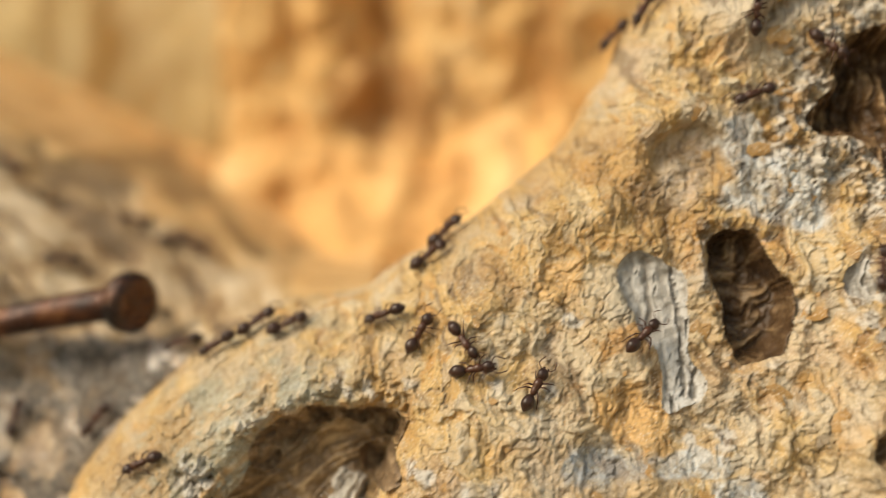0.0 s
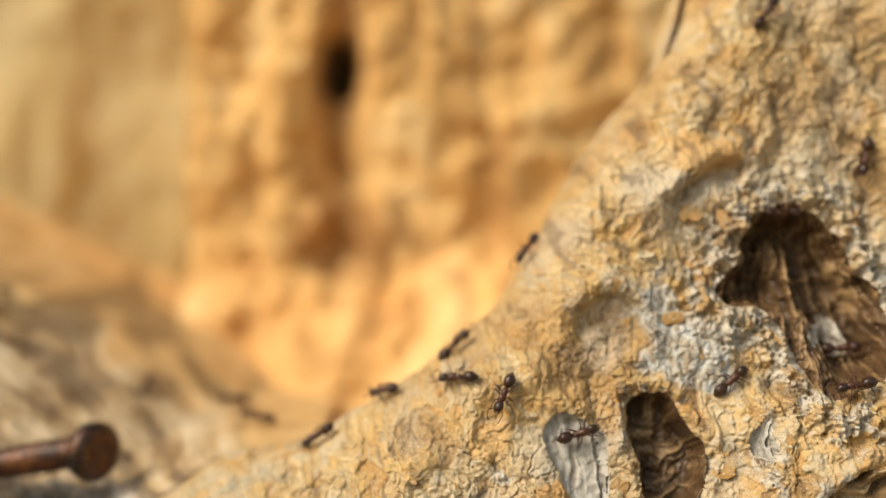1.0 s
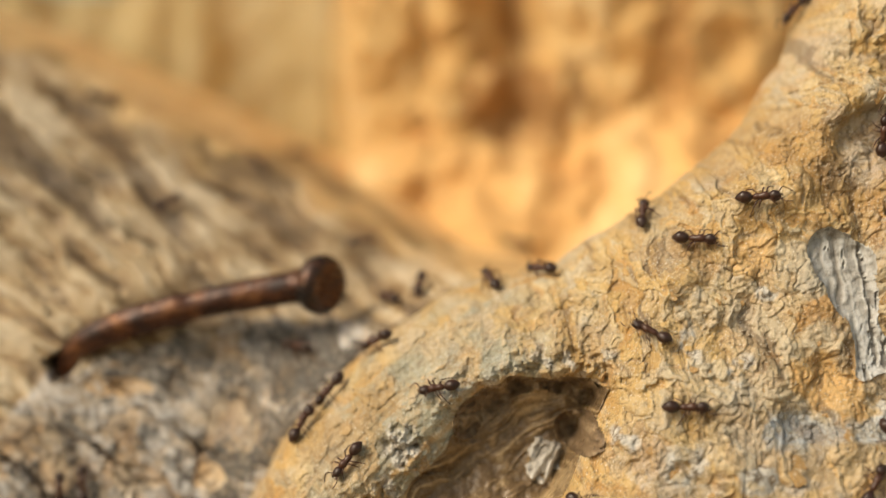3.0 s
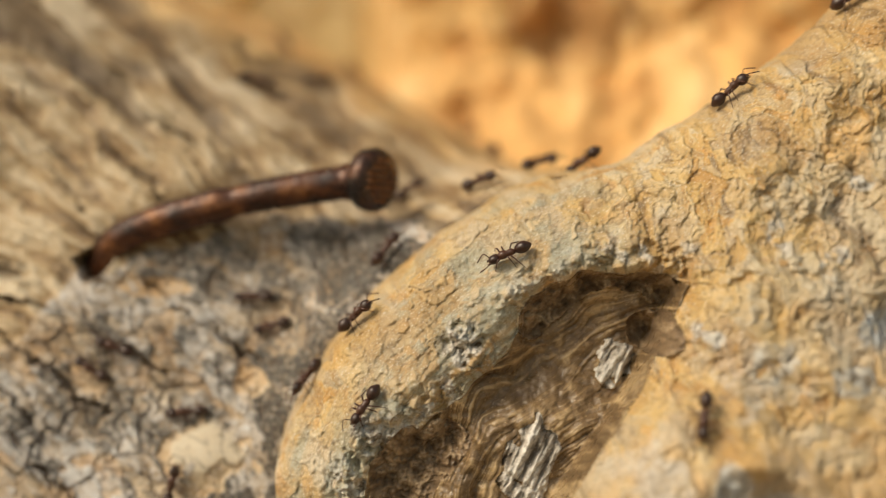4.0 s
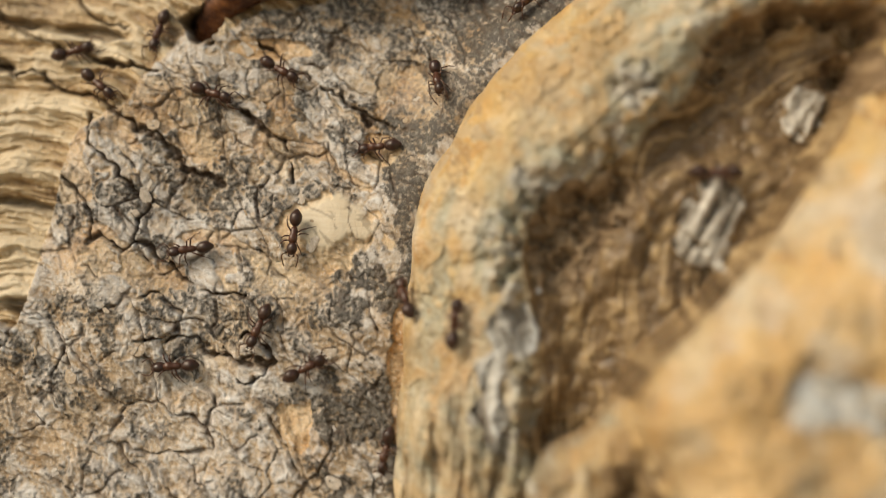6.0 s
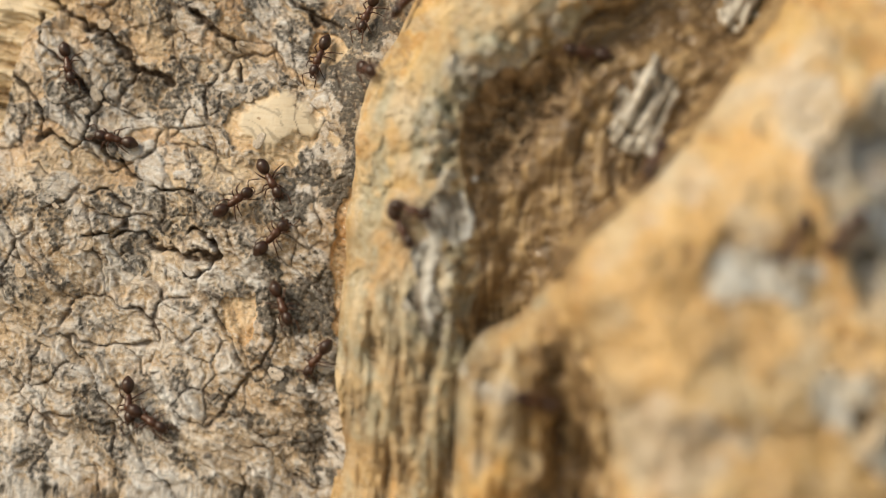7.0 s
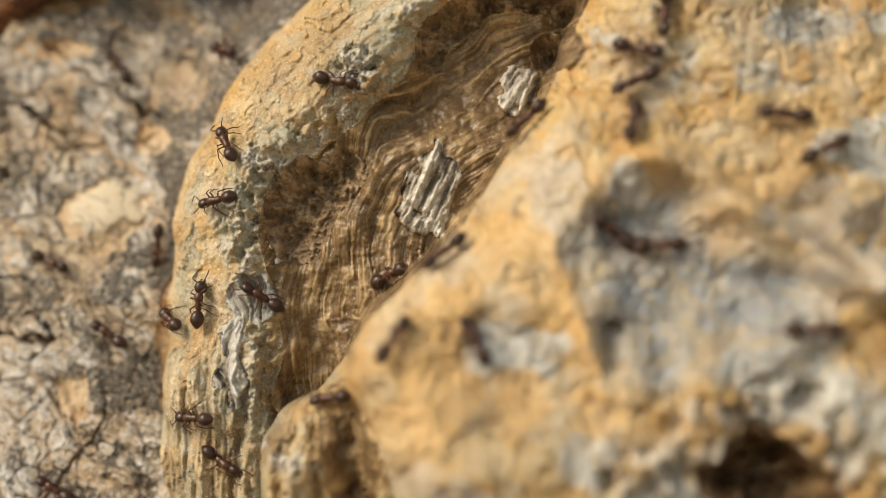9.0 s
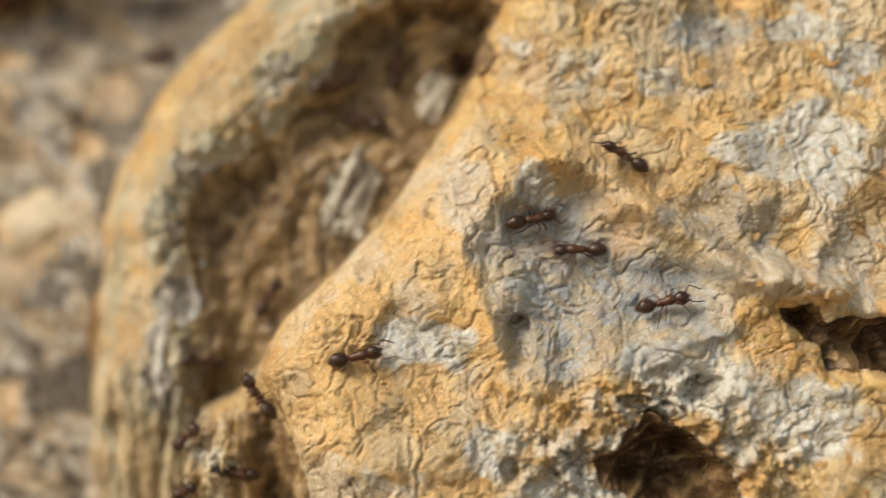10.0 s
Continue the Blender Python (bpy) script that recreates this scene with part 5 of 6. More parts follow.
# seconds, x and z of each ant on the roots
ANTS = [
    [(0, 1.91, 1.46, 90), (0.5, 1.73, 2.07, 60), (1, 2.69, 2.77, 55), (1.5, 2.66, 2.48, -10), (2, 2.66, 2.48), (2.5, 2.66, 2.48), (4, 2.66, 2.48), (4.5, 2.66, 2.48), (5, 2.66, 2.48), (5.5, 2.66, 2.48), (6, 2.66, 2.48), (7.5, 2.66, 2.48), (8, 2.66, 2.48), (8.5, 2.66, 2.48), (9, 2.66, 2.48), (9.5, 2.66, 2.48), (10, 2.66, 2.48)],
    [(0, 1.36, 1.54, 80), (0.5, 1.25, 1.12, 85), (1, 1.06, 1.09, -60), (1.5, 1.46, 0.69, -20), (2, 2.01, 1.51, -75), (2.5, 1.41, 1.77, 60), (4, 1.41, 1.77), (4.5, 1.41, 1.77), (5, 1.41, 1.77), (5.5, 1.41, 1.77), (6, 1.41, 1.77), (7.5, 1.41, 1.77), (8, 1.41, 1.77), (8.5, 1.41, 1.77), (9, 1.41, 1.77), (9.5, 1.41, 1.77), (10, 1.41, 1.77)],
    [(0, 1.21, 1.42, 65), (0.5, 0.95, 0.78, 60), (1, 0.89, -0.80), (1.5, 1.18, -0.65, 70), (2, 1.11, -0.76, 25), (2.5, 1.48, -1.33, -60), (4, 1.48, -1.33), (4.5, 1.48, -1.33), (5, 1.48, -1.33), (5.5, 1.48, -1.33), (6, 1.48, -1.33), (7.5, 1.48, -1.33), (8, 1.48, -1.33), (8.5, 1.48, -1.33), (9, 0.77, -1.79, -5), (9.5, 1.19, -1.24, 80), (10, 1.22, -0.85)],
    [(0, 1.94, 0.96, 20), (0.5, 1.13, 0.75, 15), (1, 2.32, 0.18, 40), (1.5, 2.13, -0.43, 75), (2, 1.99, -0.70, 20), (2.5, 1.99, -0.70), (4, 1.99, -0.70), (4.5, 1.99, -0.70), (5, 1.99, -0.70), (5.5, 1.99, -0.70), (6, 1.99, -0.70), (7.5, 1.99, -0.70), (8, 1.99, -0.70), (8.5, 1.99, -0.70), (9, 1.99, -0.70), (9.5, 1.99, -0.70), (10, 1.99, -0.70)],
    [(0, 2.38, 1.25), (0.5, 2.93, 0.73, -30), (1, 3.11, 0.38, 0), (1.5, 3.11, 0.38), (2, 3.11, 0.38), (2.5, 3.11, 0.38), (4, 3.11, 0.38), (4.5, 3.11, 0.38), (5, 3.11, 0.38), (5.5, 3.11, 0.38), (6, 3.11, 0.38), (7.5, 3.11, 0.38), (8, 3.11, 0.38), (8.5, 3.11, 0.38), (9, 3.11, 0.38), (9.5, 3.11, 0.38), (10, 3.11, 0.38)],
    [(0, -0.06, -0.08, 30), (0.5, 0.44, -0.84, -45), (1, 0.44, -0.84), (1.5, 0.44, -0.84), (2, 0.82, -0.38, -50), (2.5, 0.09, 0.03, 60), (4, 0.15, 0.13, 20), (4.5, 0.33, -0.16, -40), (5, 0.33, -0.16), (5.5, 0.33, -0.16), (6, 0.33, -0.16), (7.5, 0.33, -0.16), (8, 0.33, -0.16), (8.5, 0.33, -0.16), (9, 0.17, -1.23, 85), (9.5, 0.18, -0.95), (10, 0.18, -0.95)],
    [(0, 0.05, 0.08, 30), (0.5, 1.09, 0.50, -70), (1, 0.52, 0.18, -15), (1.5, 0.46, -0.96), (2, 0.64, -0.97, 70), (2.5, -0.05, -0.10, 15), (4, 1.21, -0.12), (4.5, 1.21, -0.12), (5, 1.21, -0.12), (5.5, 1.21, -0.12), (6, 1.21, -0.12), (7.5, 1.21, -0.12), (8, 1.21, -0.12), (8.5, 1.21, -0.12), (9, 1.21, -0.12), (9.5, 1.21, -0.12), (10, 1.21, -0.12)],
    [(0, -0.34, -0.44, 5), (0.5, -0.33, -0.87, -10), (1, -0.33, -0.87), (1.5, -0.33, -0.87), (2, -0.79, -0.51, 10), (2.5, -0.88, -0.44, 30), (4, -1.03, -0.27, 20), (4.5, 0.22, -0.45), (5, 0.22, -0.45), (5.5, 0.22, -0.45), (6, 0.22, -0.45), (7.5, 0.22, -0.45), (8, 0.22, -0.45), (8.5, 0.04, -1.35, 30), (9, 0.03, -1.43, 0), (9.5, 0.04, -0.94), (10, 0.04, -0.94)],
    [(0, -0.12, -0.54, 60), (0.5, -0.09, -0.37, 85), (1, 0.03, 0.07, 60), (1.5, -0.49, -0.25, 5), (2, -0.36, -0.17, 60), (2.5, -0.19, -0.20, 70), (4, -1.60, 0.25, -15), (4.5, -0.42, -0.14, 15), (5, -0.05, 0.06, 20), (5.5, -0.21, 0.51), (6, -0.21, 0.51), (7.5, -0.21, 0.51), (8, -0.21, 0.51), (8.5, -0.21, 0.51), (9, -0.21, 0.51), (9.5, -0.21, 0.51), (10, -0.21, 0.51)],
    [(0, 0.14, -0.56, -50), (0.5, 0.12, -0.57, -35), (1, 0.12, -0.81), (1.5, 0.11, -0.96), (2, 0.10, -1.31), (2.5, -0.21, -1.15, 40), (4, 1.10, -1.13), (4.5, 1.10, -1.13), (5, 1.10, -1.13), (5.5, 1.10, -1.13), (6, 1.10, -1.13), (7.5, -0.97, -3.59, 80), (8, -1.11, -3.83, 15), (8.5, -0.46, -3.25, 15), (9, -0.85, -2.94, -65), (9.5, -0.98, -2.81, 15), (10, -0.96, -3.93)],
    [(0, 0.19, -0.74, 5), (0.5, 0.24, -0.68, -40), (1, 0.24, -0.68), (1.5, -0.04, -0.47, 85), (2, 1.39, -0.33, -70), (2.5, 2.09, -0.33), (4, 2.09, -0.33), (4.5, 2.09, -0.33), (5, 2.09, -0.33), (5.5, 2.09, -0.33), (6, 2.09, -0.33), (7.5, 2.09, -0.33), (8, 2.09, -0.33), (8.5, 2.09, -0.33), (9, 2.09, -0.33), (9.5, 2.09, -0.33), (10, 2.09, -0.33)],
    [(0, 1.18, -0.54, 45), (0.5, 1.26, -0.09, -10), (1, 1.29, -0.15, -80), (1.5, 1.90, 0.68, 10), (2, 1.87, 0.19, -40), (2.5, 1.63, 0.59, 80), (4, 1.63, 0.59), (4.5, 1.63, 0.59), (5, 1.63, 0.59), (5.5, 1.63, 0.59), (6, 1.63, 0.59), (7.5, 1.63, 0.59), (8, 1.63, 0.59), (8.5, 1.63, 0.59), (9, 1.63, 0.59), (9.5, 1.63, 0.59), (10, 1.63, 0.59)],
    [(0, -1.00, -0.53, 40), (0.5, -0.53, -1.05, 20), (1, -0.53, -1.05), (1.5, -0.53, -1.05), (2, -0.67, -0.64, 80), (2.5, -0.41, -0.99, 85), (4, -3.02, -1.21, 0), (4.5, -2.35, -0.85, 60), (5, -2.29, -2.98), (5.5, -2.20, -3.02, 80), (6, -2.84, -3.55, 80), (7.5, -2.94, -3.69, -40), (8, -2.44, -4.00, 80), (8.5, -2.89, -3.81, 85), (9, -3.20, -3.04, -35), (9.5, -2.98, -3.26, 80), (10, -3.79, -3.26)],
    [(0, -1.20, -0.52, 50), (0.5, -0.98, -0.34, 0), (1, -0.88, -0.84), (1.5, -1.44, -0.67, 40), (2, -0.92, -0.34, 10), (2.5, -1.13, -0.49, 0), (4, -2.86, -1.41, 10), (4.5, -2.33, -1.03, 15), (5, -2.95, -1.87, 90), (5.5, -2.85, -1.88, 60), (6, -2.99, -1.77, 0), (7.5, -3.04, -1.87, 40), (8, -3.71, -2.06, -30), (8.5, -3.79, -1.94, 20), (9, -3.63, -2.58, -25), (9.5, -3.74, -2.40), (10, -3.74, -2.40)],
    [(0, -1.78, -0.69, 15), (0.5, -3.07, -0.62), (1, -3.07, -0.62), (1.5, -3.15, -1.18), (2, -3.10, -1.56), (2.5, -3.08, -1.96), (4, -3.43, -1.99, 5), (4.5, -3.47, -1.76, -60), (5, -3.88, -1.69, 15), (5.5, -3.82, -1.34, -50), (6, -3.66, -1.29, -50), (7.5, -2.16, -2.31, 40), (8, -2.30, -0.88), (8.5, -2.30, -0.88), (9, -2.48, -1.23, 50), (9.5, -2.56, -0.55), (10, -2.48, -1.19, -15)],
    [(0, -1.44, -0.66, 15), (0.5, -1.36, -1.35), (1, -1.36, -1.35), (1.5, -1.36, -1.35), (2, -1.36, -1.35), (2.5, -1.77, -0.83, 45), (4, -2.53, -1.73, 90), (4.5, -2.40, -1.84, 25), (5, -2.30, -1.64, -50), (5.5, -2.40, -1.74, -40), (6, -2.45, -0.47), (7.5, -1.87, -1.75, -10), (8, -1.90, -1.03), (8.5, -1.86, -1.40, 60), (9, -1.65, -1.52, -15), (9.5, -1.81, -1.92, 40), (10, -1.24, -1.44, 0)],
    [(0, -1.87, -1.36, 20), (0.5, -1.87, -1.36), (1, -1.87, -1.36), (1.5, -1.87, -1.36), (2, -1.87, -1.36), (2.5, -1.77, -1.39, 60), (4, -2.11, -1.82, 60), (4.5, -1.72, -2.53, 50), (5, -2.45, -2.21, 60), (5.5, -2.35, -2.12, 85), (6, -1.11, -1.90, 0), (7.5, -1.63, -1.82, 80), (8, -1.39, -2.45, 30), (8.5, -1.48, -2.75, 20), (9, -1.33, -2.68, 40), (9.5, -0.96, -2.27, 60), (10, -0.85, -1.35, 80)],
    [(0, -3.58, 0.66, -40), (0.5, -3.58, 0.66), (1, -3.58, 0.66), (1.5, -2.86, 0.63, 0), (2, -1.90, 0.18, -40), (2.5, -2.34, -0.10, 30), (4, -1.38, -0.04), (4.5, -1.29, 1.43), (5, -1.18, 0.46, -20), (5.5, -1.18, 0.46), (6, -1.18, 0.46), (7.5, -1.18, 0.46), (8, -1.18, 0.46), (8.5, -1.18, 0.46), (9, -1.18, 0.46), (9.5, -1.18, 0.46), (10, -1.18, 0.46)],
    [(0, -2.50, 0.19, 30), (0.5, -3.43, 0.20), (1, -2.09, 0.02, 70), (1.5, -2.68, 0.07, -5), (2, -4.65, 0.09), (2.5, -3.68, 0.14, 25), (4, -3.28, 0.45, 0), (4.5, -3.28, -0.22, -30), (5, -2.96, 0.12, 0), (5.5, -3.14, -1.22, 70), (6, -2.63, -1.35, -60), (7.5, -2.75, -1.69, 60), (8, -2.80, -0.85), (8.5, -2.75, -1.60, 50), (9, -3.26, -1.29, 80), (9.5, -3.21, -0.65), (10, -3.17, -0.51)],
    [(0, -2.05, 0.00, -30), (0.5, -1.13, -0.10, -60), (1, -1.07, -0.22, -20), (1.5, -2.25, -1.16), (2, -1.66, -0.67, 5), (2.5, -1.51, -0.54, 10), (4, -1.96, -0.46, 60), (4.5, -1.69, -0.29, 0), (5, -1.56, -0.53, 30), (5.5, -1.52, -0.51, 0), (6, -1.52, -0.51), (7.5, -1.52, -0.51), (8, -1.52, -0.51), (8.5, -1.52, -0.51), (9, -1.52, -0.51), (9.5, -1.52, -0.51), (10, -1.33, -0.65)],
    [(0, -2.90, -0.12, 20), (0.5, -3.31, -0.11), (1, -3.31, -0.11), (1.5, -3.32, 0.29, 40), (2, -3.92, 1.08), (2.5, -3.12, 0.73, 0), (4, -2.83, 0.50), (4.5, -5.26, 0.32), (5, -5.23, 0.59), (5.5, -5.23, 0.59), (6, -5.23, 0.59), (7.5, -5.23, 0.59), (8, -5.23, 0.59), (8.5, -5.23, 0.59), (9, -5.23, 0.59), (9.5, -5.23, 0.59), (10, -5.23, 0.59)],
    [(0, -2.35, -1.19, 50), (0.5, -2.55, -0.34, 0), (1, -2.65, -1.03), (1.5, -2.65, -1.03), (2, -2.61, -1.56), (2.5, -2.52, -0.86, -60), (4, -2.06, -0.89, 70), (4.5, -1.93, -0.81, 30), (5, -1.83, -0.74, 40), (5.5, -2.21, -0.53, 80), (6, -2.08, -0.88, 50), (7.5, -2.59, -1.91, 35), (8, -2.52, -2.14, 0), (8.5, -2.25, -2.08, -60), (9, -2.29, -1.88, -50), (9.5, -2.14, -1.90, 60), (10, -3.90, -1.81)],
    [(0, 2.59, -0.13, 90), (0.5, 1.27, 0.24, 20), (1, 0.81, 0.10, 70), (1.5, 0.81, 0.29, 20), (2, 0.66, 0.12, 0), (2.5, 0.55, 0.16, 10), (4, 1.20, 0.16), (4.5, 1.20, 0.16), (5, 1.20, 0.16), (5.5, 1.20, 0.16), (6, 1.20, 0.16), (7.5, 1.20, 0.16), (8, 1.20, 0.16), (8.5, 1.20, 0.16), (9, 1.20, 0.16), (9.5, 1.20, 0.16), (10, 1.20, 0.16)],
    [(0, -3.04, -1.21, 80), (0.5, -3.04, -1.21), (1, -3.04, -1.21), (1.5, -3.04, -1.21), (2, -2.99, -1.56), (2.5, -2.20, -1.36, 75), (4, -2.20, -1.32, 20), (4.5, -2.01, -1.22, 30), (5, -1.72, -1.81, 0), (5.5, -2.40, -2.94, 60), (6, -2.46, -2.75, 85), (7.5, -2.38, -2.87, -60), (8, -2.38, -4.43), (8.5, -2.38, -4.43), (9, -2.67, -2.91, -15), (9.5, -2.73, -2.84, 80), (10, -2.03, -3.13, -10)],
    [(0, -2.21, 0.04), (0.5, 0.01, 0.05, 60), (1, -0.44, -0.25, 0), (1.5, -0.41, -0.79), (2, -0.44, -1.43), (2.5, -0.47, -1.71), (4, -0.18, -1.78, 20), (4.5, -0.69, -1.74, -30), (5, 0.04, -1.68), (5.5, 0.04, -1.68), (6, 0.04, -1.68), (7.5, -0.78, -3.36, 10), (8, -1.33, -3.08, 5), (8.5, -0.15, -2.96, 60), (9, 0.10, -2.47, 5), (9.5, 0.50, -2.51, -35), (10, 0.61, -2.80, 10)],
    [(0, -1.22, -1.81), (0.5, -0.19, -0.64), (1, 0.52, 0.39, 40), (1.5, 0.59, 2.94), (2, 0.63, 3.94), (2.5, 0.63, 3.94), (4, 0.91, 0.73, 20), (4.5, 1.06, 1.64), (5, 0.97, 0.77, 20), (5.5, 0.97, 0.77), (6, 0.97, 0.77), (7.5, 0.97, 0.77), (8, 0.97, 0.77), (8.5, 0.97, 0.77), (9, 0.97, 0.77), (9.5, 0.97, 0.77), (10, 0.97, 0.77)],
    [(0, 3.42, 0.13), (0.5, 3.42, 0.13), (1, 3.06, 0.13, 20), (1.5, 3.06, 0.13), (2, 3.06, 0.13), (2.5, 3.06, 0.13), (4, 3.06, 0.13), (4.5, 3.06, 0.13), (5, 3.06, 0.13), (5.5, 3.06, 0.13), (6, 3.06, 0.13), (7.5, 3.06, 0.13), (8, 3.06, 0.13), (8.5, 3.06, 0.13), (9, 3.06, 0.13), (9.5, 3.06, 0.13), (10, 3.06, 0.13)],
    [(0, 3.64, 1.73), (0.5, 3.64, 1.73), (1, 3.34, 1.74, 80), (1.5, 3.34, 1.74), (2, 3.34, 1.74), (2.5, 3.34, 1.74), (4, 3.34, 1.74), (4.5, 3.34, 1.74), (5, 3.34, 1.74), (5.5, 3.34, 1.74), (6, 3.34, 1.74), (7.5, 3.34, 1.74), (8, 3.34, 1.74), (8.5, 3.34, 1.74), (9, 3.34, 1.74), (9.5, 3.34, 1.74), (10, 3.34, 1.74)],
    [(0, -3.59, -0.06), (0.5, -3.33, -0.07), (1, -1.39, -0.12, 20), (1.5, -1.50, -0.16, 30), (2, -1.47, -0.12, -30), (2.5, -1.43, -0.41, 10), (4, -1.43, -0.42, 0), (4.5, -1.34, -0.31, 0), (5, -1.34, -0.27), (5.5, -1.72, -0.43, -20), (6, -1.72, -0.43), (7.5, -1.72, -0.43), (8, -1.72, -0.43), (8.5, -1.72, -0.43), (9, -1.72, -0.43), (9.5, -1.72, -0.43), (10, -1.72, -0.43)],
    [(0, 3.79, 2.16), (0.5, 3.79, 2.16), (1, 3.79, 2.16), (1.5, 1.83, 2.26, 55), (2, 2.67, 2.11), (2.5, 1.27, 1.54, 60), (4, 1.27, 1.54), (4.5, 1.27, 1.54), (5, 1.27, 1.54), (5.5, 1.27, 1.54), (6, 1.27, 1.54), (7.5, 1.27, 1.54), (8, 1.27, 1.54), (8.5, 1.27, 1.54), (9, 1.27, 1.54), (9.5, 1.27, 1.54), (10, 1.27, 1.54)],
    [(0, 3.62, 1.15), (0.5, 3.62, 1.15), (1, 2.75, 1.40), (1.5, 1.78, 1.58, 85), (2, 1.82, 3.87), (2.5, 1.82, 3.87), (4, 1.82, 3.87), (4.5, 1.82, 3.87), (5, 1.82, 3.87), (5.5, 1.82, 3.87), (6, 1.82, 3.87), (7.5, 1.82, 3.87), (8, 1.82, 3.87), (8.5, 1.82, 3.87), (9, 1.82, 3.87), (9.5, 1.82, 3.87), (10, 1.82, 3.87)],
    [(0, -4.38, 1.04), (0.5, -4.38, 1.04), (1, -4.38, 1.04), (1.5, -4.38, 1.04), (2, -4.38, 1.04), (2.5, -4.91, 1.34), (4, -3.35, 1.05, 0), (4.5, -5.33, 0.70), (5, -5.33, 0.70), (5.5, -5.33, 0.70), (6, -5.33, 0.70), (7.5, -5.33, 0.70), (8, -5.33, 0.70), (8.5, -5.33, 0.70), (9, -5.33, 0.70), (9.5, -5.33, 0.70), (10, -5.33, 0.70)],
    [(0, -0.40, -1.69), (0.5, -0.43, -1.40), (1, -0.51, -1.09), (1.5, -0.51, -1.09), (2, -0.51, -1.09), (2.5, -0.49, -0.32, 5), (4, -0.72, -0.28, 10), (4.5, -0.66, -0.26, 40), (5, -0.60, -0.24, 25), (5.5, -0.91, 0.33), (6, -0.91, 0.33), (7.5, -0.91, 0.33), (8, -0.91, 0.33), (8.5, -0.91, 0.33), (9, -0.91, 0.33), (9.5, -0.91, 0.33), (10, -0.91, 0.33)],
    [(0, -4.85, 0.89), (0.5, -4.85, 0.89), (1, -4.85, 0.89), (1.5, -4.85, 0.89), (2, -4.85, 0.89), (2.5, -3.04, 0.97, 60), (4, -2.80, 0.93), (4.5, -4.81, 0.61), (5, -4.81, 0.61), (5.5, -4.81, 0.61), (6, -4.81, 0.61), (7.5, -4.81, 0.61), (8, -4.81, 0.61), (8.5, -4.81, 0.61), (9, -4.81, 0.61), (9.5, -4.81, 0.61), (10, -4.81, 0.61)],
    [(0, -3.91, -1.98), (0.5, -3.91, -1.98), (1, -3.91, -1.98), (1.5, -3.91, -1.98), (2, -3.91, -1.98), (2.5, -3.91, -1.98), (4, -3.94, -1.56, -20), (4.5, -4.61, -1.08, -40), (5, -3.95, -0.73, 45), (5.5, -4.28, -0.69, 60), (6, -4.46, -1.04, 75), (7.5, -4.46, -1.04), (8, -3.69, -1.50, -10), (8.5, -3.94, -1.64, 0), (9, -4.35, -1.63), (9.5, -4.35, -1.63), (10, -4.35, -1.63)],
    [(0, -4.09, -1.98), (0.5, -4.09, -1.98), (1, -4.09, -1.98), (1.5, -4.09, -1.98), (2, -4.09, -1.98), (2.5, -4.09, -1.98), (4, -4.11, -1.72, -30), (4.5, -4.61, -1.33, -20), (5, -4.92, -2.80, 0), (5.5, -4.90, -3.16, -45), (6, -5.56, -3.19), (7.5, -3.13, -4.46, 30), (8, -3.13, -4.46), (8.5, -2.93, -4.09, 50), (9, -3.49, -3.99, -30), (9.5, -3.47, -4.37), (10, -3.47, -4.37)],
    [(0, -3.49, -2.47), (0.5, -3.49, -2.47), (1, -3.49, -2.47), (1.5, -3.49, -2.47), (2, -3.49, -2.47), (2.5, -3.49, -2.47), (4, -3.49, -2.47, 0), (4.5, -2.95, -2.45, 10), (5, -3.19, -2.68, 80), (5.5, -3.50, -2.54, 40), (6, -3.68, -2.86, 70), (7.5, -3.43, -2.69, 80), (8, -4.14, -3.28, -45), (8.5, -3.04, -2.33, 10), (9, -2.88, -2.47, 75), (9.5, -4.17, -2.47), (10, -4.17, -2.47)],
    [(0, -1.17, -2.59), (0.5, -1.17, -2.59), (1, -1.17, -2.59), (1.5, -1.17, -2.59), (2, -1.17, -2.59), (2.5, -1.17, -2.59), (4, -1.17, -2.59), (4.5, -1.18, -0.46, 20), (5, 0.14, -0.52), (5.5, 0.14, -0.52), (6, 0.14, -0.52), (7.5, -1.65, -3.43, 80), (8, -1.56, -3.28, -30), (8.5, -1.62, -3.41, 0), (9, -1.62, -3.31, 80), (9.5, -1.87, -3.77, -40), (10, -1.74, -3.70, -10)],
    [(0, -1.85, -2.66), (0.5, -1.85, -2.66), (1, -1.85, -2.66), (1.5, -1.85, -2.66), (2, -1.85, -2.66), (2.5, -1.85, -2.66), (4, -1.85, -2.66), (4.5, -1.87, -1.02, -15), (5, -1.85, -0.97, 40), (5.5, -1.83, -0.94, 60), (6, -1.74, -0.40), (7.5, -1.74, -0.40), (8, -1.74, -0.40), (8.5, -1.74, -0.40), (9, -1.74, -0.40), (9.5, -1.74, -0.40), (10, -1.74, -0.40)],
    [(0, -2.06, -2.62), (0.5, -2.06, -2.62), (1, -2.06, -2.62), (1.5, -2.06, -2.62), (2, -2.06, -2.62), (2.5, -2.06, -2.62), (4, -2.06, -2.62), (4.5, -2.15, -1.06, 40), (5, -2.66, -2.14, 60), (5.5, -2.63, -2.95, -60), (6, -2.74, -2.64, 70), (7.5, -2.16, -2.77, 70), (8, -2.17, -4.44), (8.5, -2.17, -4.44), (9, -2.47, -2.81, 85), (9.5, -2.45, -4.27), (10, -1.97, -3.81, 20)],
